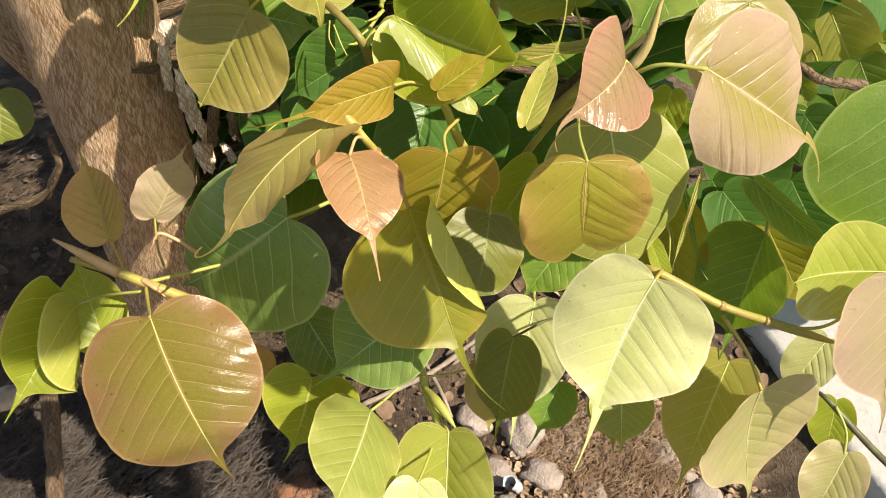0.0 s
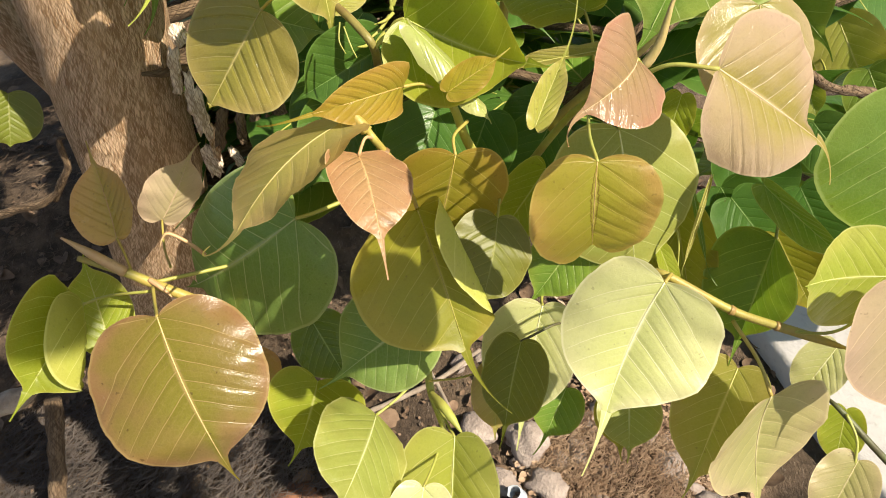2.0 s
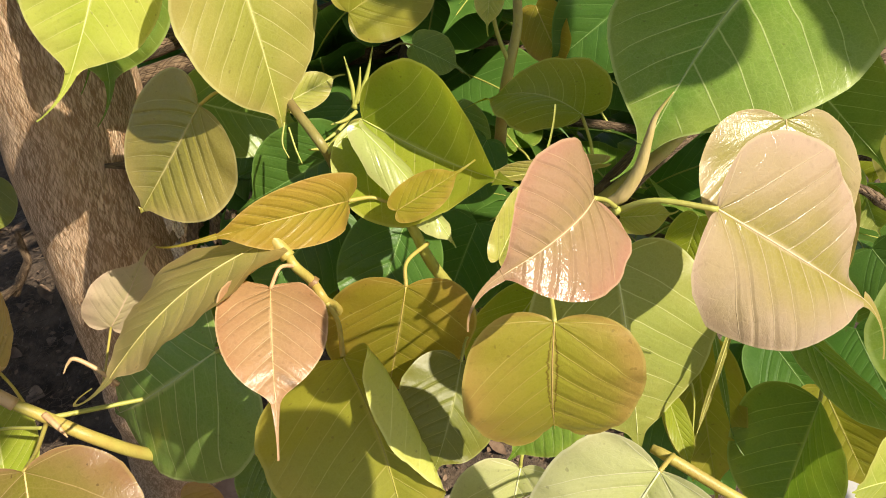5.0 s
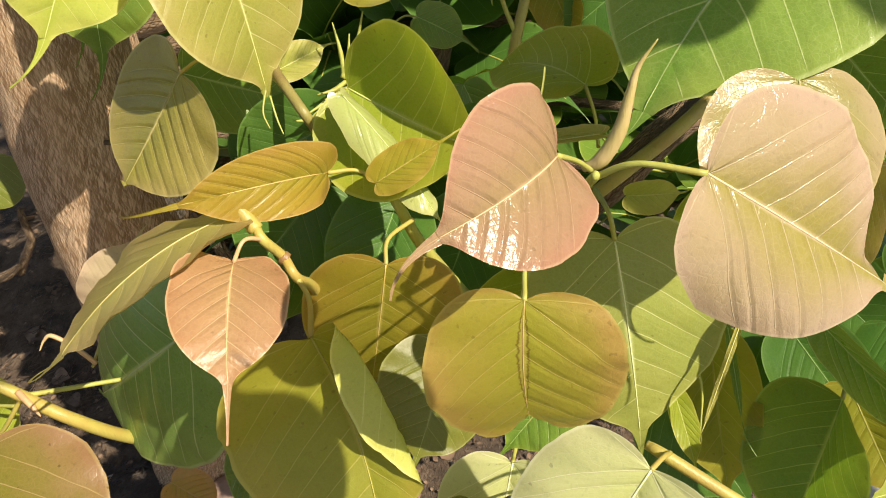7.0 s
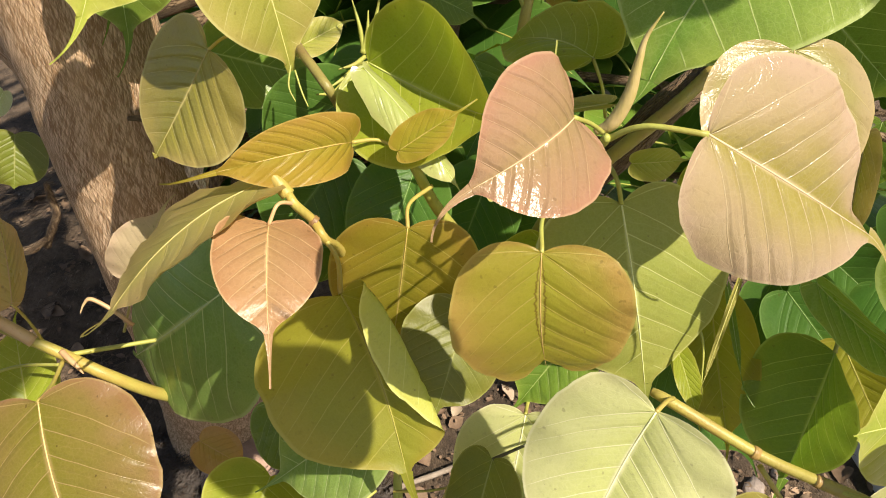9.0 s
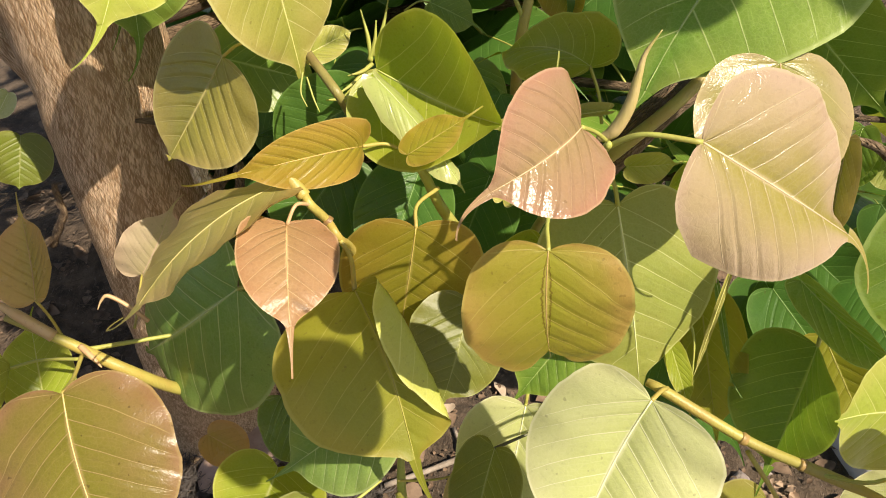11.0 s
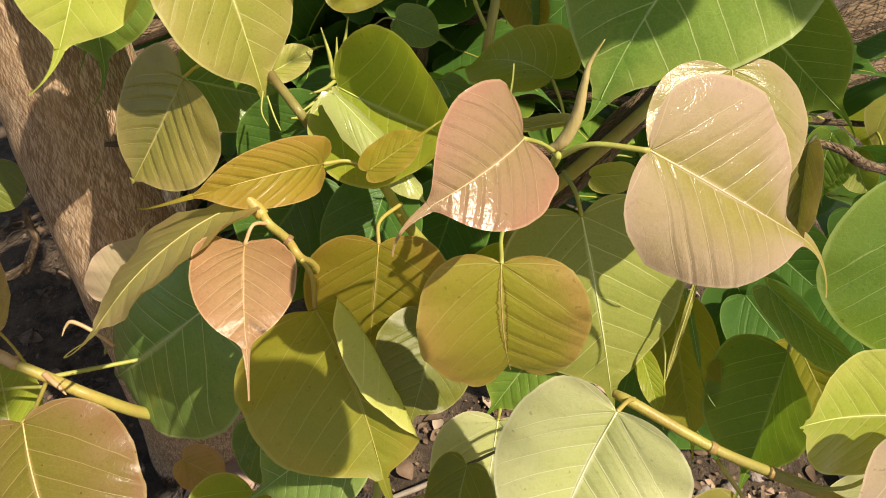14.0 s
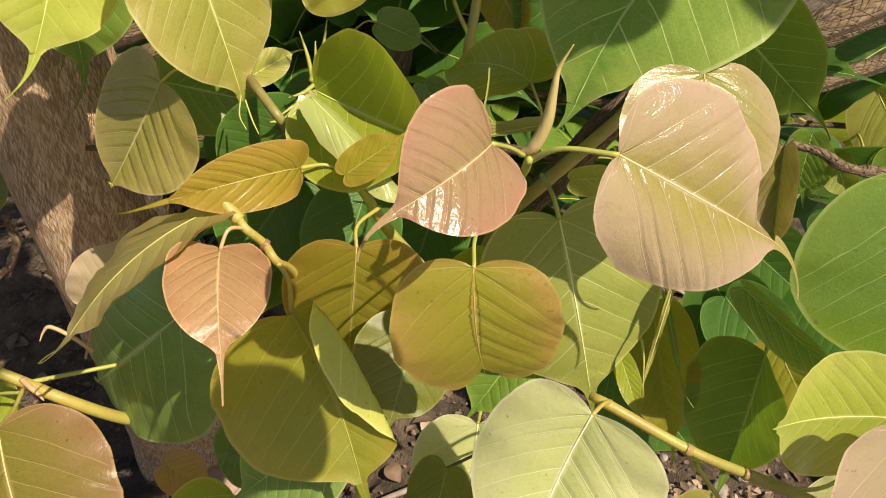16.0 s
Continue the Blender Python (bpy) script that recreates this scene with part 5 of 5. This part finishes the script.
for n in range(12):
    root = Vector((-0.28, 0.66, 0.45 + 0.02 * n))
    tip = Vector((-0.22 + 0.075 * n, 1.12 + 0.14 * math.sin(n * 2.9), 0.62 + 0.09 * math.sin(n * 1.3)))
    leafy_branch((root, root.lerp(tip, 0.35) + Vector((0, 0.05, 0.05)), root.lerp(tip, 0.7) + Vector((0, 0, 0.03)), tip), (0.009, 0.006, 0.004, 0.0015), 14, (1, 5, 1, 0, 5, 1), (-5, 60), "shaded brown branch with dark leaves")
SUN_SIDE = SUN_FROM.cross(Vector((0, 0, 1))).normalized()
SUN_TOP = SUN_SIDE.cross(SUN_FROM).normalized()


def shade_leaf(over, far, side, top, spin, kind):
    """An unseen leaf added far up the sun's way from a place, to shade it."""
    c = Vector(over) + SUN_FROM * far + SUN_SIDE * side + SUN_TOP * top
    turn = Matrix((SUN_SIDE, SUN_TOP, SUN_FROM)).transposed().to_4x4()
    turn = turn @ pose(0, 0, 0, crown_rng.uniform(-20, 20), crown_rng.uniform(-20, 20), spin)
    base = c + turn @ Vector((0, -0.045 if kind < 6 else -0.026, 0))
    top_end = base + (turn.to_3x3() @ Vector((0, -0.04, 0)) + Vector((0, 0, 0.02)) if kind < 6 else SUN_FROM * 0.05)
    hung_leaf(base, turn, kind, top_end)
    return top_end


shade_ends = [shade_leaf(*spec) for spec in SHADE_LEAVES]
# unseen branches and twigs made up to carry these leaves
for group in (shade_ends[:2], shade_ends[2:6], shade_ends[6:]):
    middle = sum(group, Vector()) / len(group) + (Vector((0.05, 0.05, 0.08)) if len(group) > 1 else SUN_FROM * 1.1 - SUN_TOP * 0.02)
    crown_root = Vector((-0.35, 0.55, 1.25))
    bow = Vector() if len(group) > 1 else SUN_SIDE * 0.45 - SUN_TOP * 0.30
    twig("branch", (crown_root, crown_root.lerp(middle, 0.5) + Vector((0, 0, 0.25)) + bow, middle), (0.005, 0.003, 0.002), BRANCH_BARK, "unseen brown crown branch added for shade", sides=12, lump=0.06)
    for q in group:
        twig("twig", (middle, middle.lerp(q, 0.5), q), (0.0018, 0.0014, 0.0011), STALK["tan"])

# ---------------------------------------------------------------- beside the tree
second = tagged(new("tree_stem"), "thin slanting stem with smooth brown bark", "tree")
sv, sf, suv = tube_geometry(STEM_BEHIND, (0.030, 0.026, 0.024, 0.024, 0.023, 0.022), 40, 10, 0.05, 12)
part("stem", mesh_of("stem", sv, sf, BARK, suv), second)

slab_edge = ((0.52, 1.0), (0.47, 0.92), (0.50, 0.82), (0.56, 0.62), (0.70, 0.30), (0.9, -0.4), (1.2, -1.6), (1.6, -3.2), (2.2, -6.0))
sl_v, sl_f = [], []
for x, y in slab_edge:
    for dx, z in ((0, -0.02), (0, 0.028), (0.012, 0.036), (0.6, 0.04), (1.4, 0.04)):
        sl_v.append((x + dx + 0.01 * noise.noise(Vector((x * 9, y * 9, dx))), y, z + 0.004 * noise.noise(Vector((x * 6 + dx * 6, y * 6, 1)))))
for i in range(len(slab_edge) - 1):
    for j in range(4):
        sl_f.append((i * 5 + j, i * 5 + j + 1, i * 5 + j + 6, i * 5 + j + 5))
tagged(new("pavement", mesh_of("pavement", sl_v, sl_f, CONCRETE)), "pale worn concrete paving in full sun", "pavement", kind="structure")


def stone(x, y, size, mat, flat=0.6, seed=0, label="rounded pale stone lying on the soil"):
    bm = bmesh.new()
    bmesh.ops.create_icosphere(bm, subdivisions=3 if size > 0.02 else 2, radius=1.0)
    for vert in bm.verts:
        n = 1 + 0.42 * noise.noise(vert.co * 1.2 + Vector((seed * 7.3, 0, 0))) + 0.22 * noise.noise(vert.co * 2.9 + Vector((0, seed, 0))) + 0.07 * noise.noise(vert.co * 7.5 + Vector((0, 0, seed)))
        vert.co = Vector((vert.co.x * n, vert.co.y * n * 0.8, vert.co.z * n * flat)) * size
    me = bpy.data.meshes.new("stone")
    bm.to_mesh(me)
    bm.free()
    me.materials.append(mat)
    me.polygons.foreach_set("use_smooth", [True] * len(me.polygons))
    ob = tagged(new("stone", me), label, "stone", group="stones on the ground")
    ob.matrix_basis = pose(x, y, ground_height(x, y) + size * flat * 0.45, 0, 0, seed * 57)
    return ob


STONES = ((0.31, 0.64, 0.040), (0.28, 0.70, 0.034), (0.22, 0.72, 0.036), (0.15, 0.70, 0.040), (0.10, 0.74, 0.05), (0.105, 0.66, 0.048), (0.13, 0.60, 0.040), (0.34, 0.58, 0.038), (0.18, 0.64, 0.022), (0.07, 0.60, 0.035), (0.36, 0.70, 0.045), (0.24, 0.56, 0.024), (0.04, 0.68, 0.038), (0.20, 0.58, 0.02))
for i, (x, y, r) in enumerate(STONES):
    stone(x, y, r * 0.7, STONE, 0.55 + 0.1 * (i % 3), i)
stone_rng = random.Random(21)
for i in range(46):
    stone(stone_rng.uniform(-0.02, 0.42), stone_rng.uniform(0.54, 0.86), stone_rng.uniform(0.007, 0.018), STONE, stone_rng.uniform(0.5, 0.8), 50 + i, "small grey-beige pebble on the soil")
stone(-0.20, 0.56, 0.035, plain_material("red_stone", (0.30, 0.13, 0.07), (0.38, 0.18, 0.10), 40, 0.85, 0.003), 0.6, 31, "reddish brown stone on the soil")
stone(-0.335, 0.70, 0.06, plain_material("pink_stone", (0.40, 0.25, 0.19), (0.52, 0.36, 0.28), 30, 0.85, 0.003), 0.6, 33, "pinkish brown stone beside the trunk")


FIBRE = plain_material("root_fibre", (0.10, 0.082, 0.072), (0.20, 0.168, 0.15), 20, 0.95, 0.0005)
FIBRE_BROWN = plain_material("brown_fibre", (0.32, 0.205, 0.13), (0.54, 0.39, 0.27), 20, 0.95, 0.0005)


def litter(name, label, count, region, mat, size, seed):
    """Curled dead leaves and crumbs lying on the soil, as one piece of stuff."""
    rng = random.Random(seed)
    verts, faces = [], []
    for _ in range(count):
        x, y = rng.uniform(*region[0]), rng.uniform(*region[1])
        z = ground_height(x, y) + rng.uniform(0.003, 0.012)
        m = pose(x, y, z, rng.uniform(-35, 35), rng.uniform(-35, 35), rng.uniform(0, 360))
        s, w, c = size * rng.uniform(0.5, 1.3), rng.uniform(0.25, 0.45), rng.uniform(-0.6, 0.6)
        b = len(verts)
        for i in range(6):
            t = i / 5
            half = w * math.sin(math.pi * min(1, t * 0.93 + 0.06)) * s
            for k in (-1, 0, 1):
                verts.append(m @ Vector((k * half, (t - 0.5) * s, abs(k) * half * 0.45 + c * s * (t - 0.5) ** 2 + rng.uniform(-1, 1) * 0.03 * s)))
        for i in range(5):
            for k in (0, 1):
                p = b + 3 * i + k
                faces.append((p, p + 1, p + 4, p + 3))
    return tagged(new(name, mesh_of(name, verts, faces, mat)), label, "dead leaves", kind="stuff")


litter("leaf_litter", "brown curled dead leaves on dry soil", 500, ((-1.1, 0.5), (0.4, 1.6)), DRY_LEAF, 0.03, 3)
litter("leaf_litter", "small brown crumbs of dead leaves", 4200, ((-1.0, 0.45), (0.4, 1.3)), DRY_LEAF, 0.008, 4)
litter("leaf_litter", "brown crumbled leaf bits among the stones", 1500, ((0.08, 0.42), (0.50, 0.80)), FIBRE_BROWN, 0.011, 14)
litter("leaf_litter", "pale bleached dead leaves on the soil", 36, ((-0.9, 0.4), (0.45, 1.5)), PALE_DRY, 0.035, 5)


def fibre_mat(name, label, cx, cy, rx, ry, count, mat, seed, high=0.05, long=1.0):
    """A mat of dry root fibres: many thin bent strands."""
    rng = random.Random(seed)
    verts, faces = [], []
    for _ in range(count):
        a, r = rng.uniform(0, 6.283), math.sqrt(rng.random())
        x, y = cx + rx * r * math.cos(a), cy + ry * r * math.sin(a)
        z = ground_height(x, y) + high * (1 - r * r) * rng.random() + 0.003
        d = rng.gauss(1.2, 0.7)
        n = rng.uniform(0.012, 0.045) * long
        w = rng.uniform(0.0002, 0.0006)
        b = len(verts)
        for i in range(4):
            t = i / 3 - 0.5
            px, py = x + math.cos(d + t) * n * t, y + math.sin(d + t) * n * t
            pz = z + 0.012 * (0.25 - t * t) + rng.uniform(-1, 1) * 0.002
            for ox, oz in ((-w, 0), (w, 0), (0, w * 1.7)):
                verts.append((px + ox * math.sin(d), py - ox * math.cos(d), pz + oz))
        for i in range(3):
            for k in range(3):
                p, q = b + 3 * i + k, b + 3 * i + (k + 1) % 3
                faces.append((p, q, q + 3, p + 3))
    return tagged(new(name, mesh_of(name, verts, faces, mat)), label, "root fibres", kind="stuff")


fibre_mat("root_mat", "grey mat of dry root fibres at the trunk's foot", -0.36, 0.60, 0.30, 0.16, 9000, FIBRE, 6, 0.05)
fibre_mat("root_mat", "brown tuft of dry fibres among stones", 0.24, 0.64, 0.13, 0.11, 7500, FIBRE_BROWN, 7, 0.03, 0.38)


fibre_mat("dry_straw", "dark brown straw and twig bits on the soil", -0.75, 0.95, 0.55, 0.50, 7000, plain_material("dark_straw", (0.09, 0.06, 0.04), (0.20, 0.145, 0.10), 20, 0.95, 0.0005), 8, 0.03)


def stick(points, radii, label):
    ob = tagged(new("dead_stick"), label, "stick", group="dead sticks on the ground")
    gv, gf, guv = tube_geometry(points, radii, 12, 8, 0.25, 60)
    part("wood", mesh_of("wood", gv, gf, BRANCH_BARK if "root" in label or "twig" in label else DEAD_WOOD, guv), ob)


for points, radii, label in STICKS:
    stick(points, radii, label)


# ---------------------------------------------------------------- a scrap of plastic between the stones
SCRAP = plain_material("blue_white_plastic", (0.55, 0.66, 0.78), (0.82, 0.84, 0.86), 70, 0.35, 0.002)
scrap_v, scrap_f = [], []
for i in range(9):
    a = math.pi * 1.5 * i / 8
    for j in range(6):
        r = 0.009 + 0.003 * noise.noise(Vector((i * 0.9, j * 0.7, 3)))
        scrap_v.append((r * math.cos(a), r * math.sin(a), 0.004 + 0.030 * j / 5 + 0.002 * noise.noise(Vector((i, j, 9)))))
for i in range(8):
    for j in range(5):
        scrap_f.append((i * 6 + j, i * 6 + j + 1, (i + 1) * 6 + j + 1, (i + 1) * 6 + j))
scrap = tagged(new("plastic_scrap", mesh_of("plastic_scrap", scrap_v, scrap_f, SCRAP)), "crumpled blue-white plastic scrap lying among stones", "litter")
scrap.matrix_basis = pose(SCRAP_AT[0], SCRAP_AT[1], ground_height(SCRAP_AT[0], SCRAP_AT[1]) + 0.002, 25, 10, -70)
thick = scrap.modifiers.new("thickness", "SOLIDIFY")
thick.thickness = 0.0008
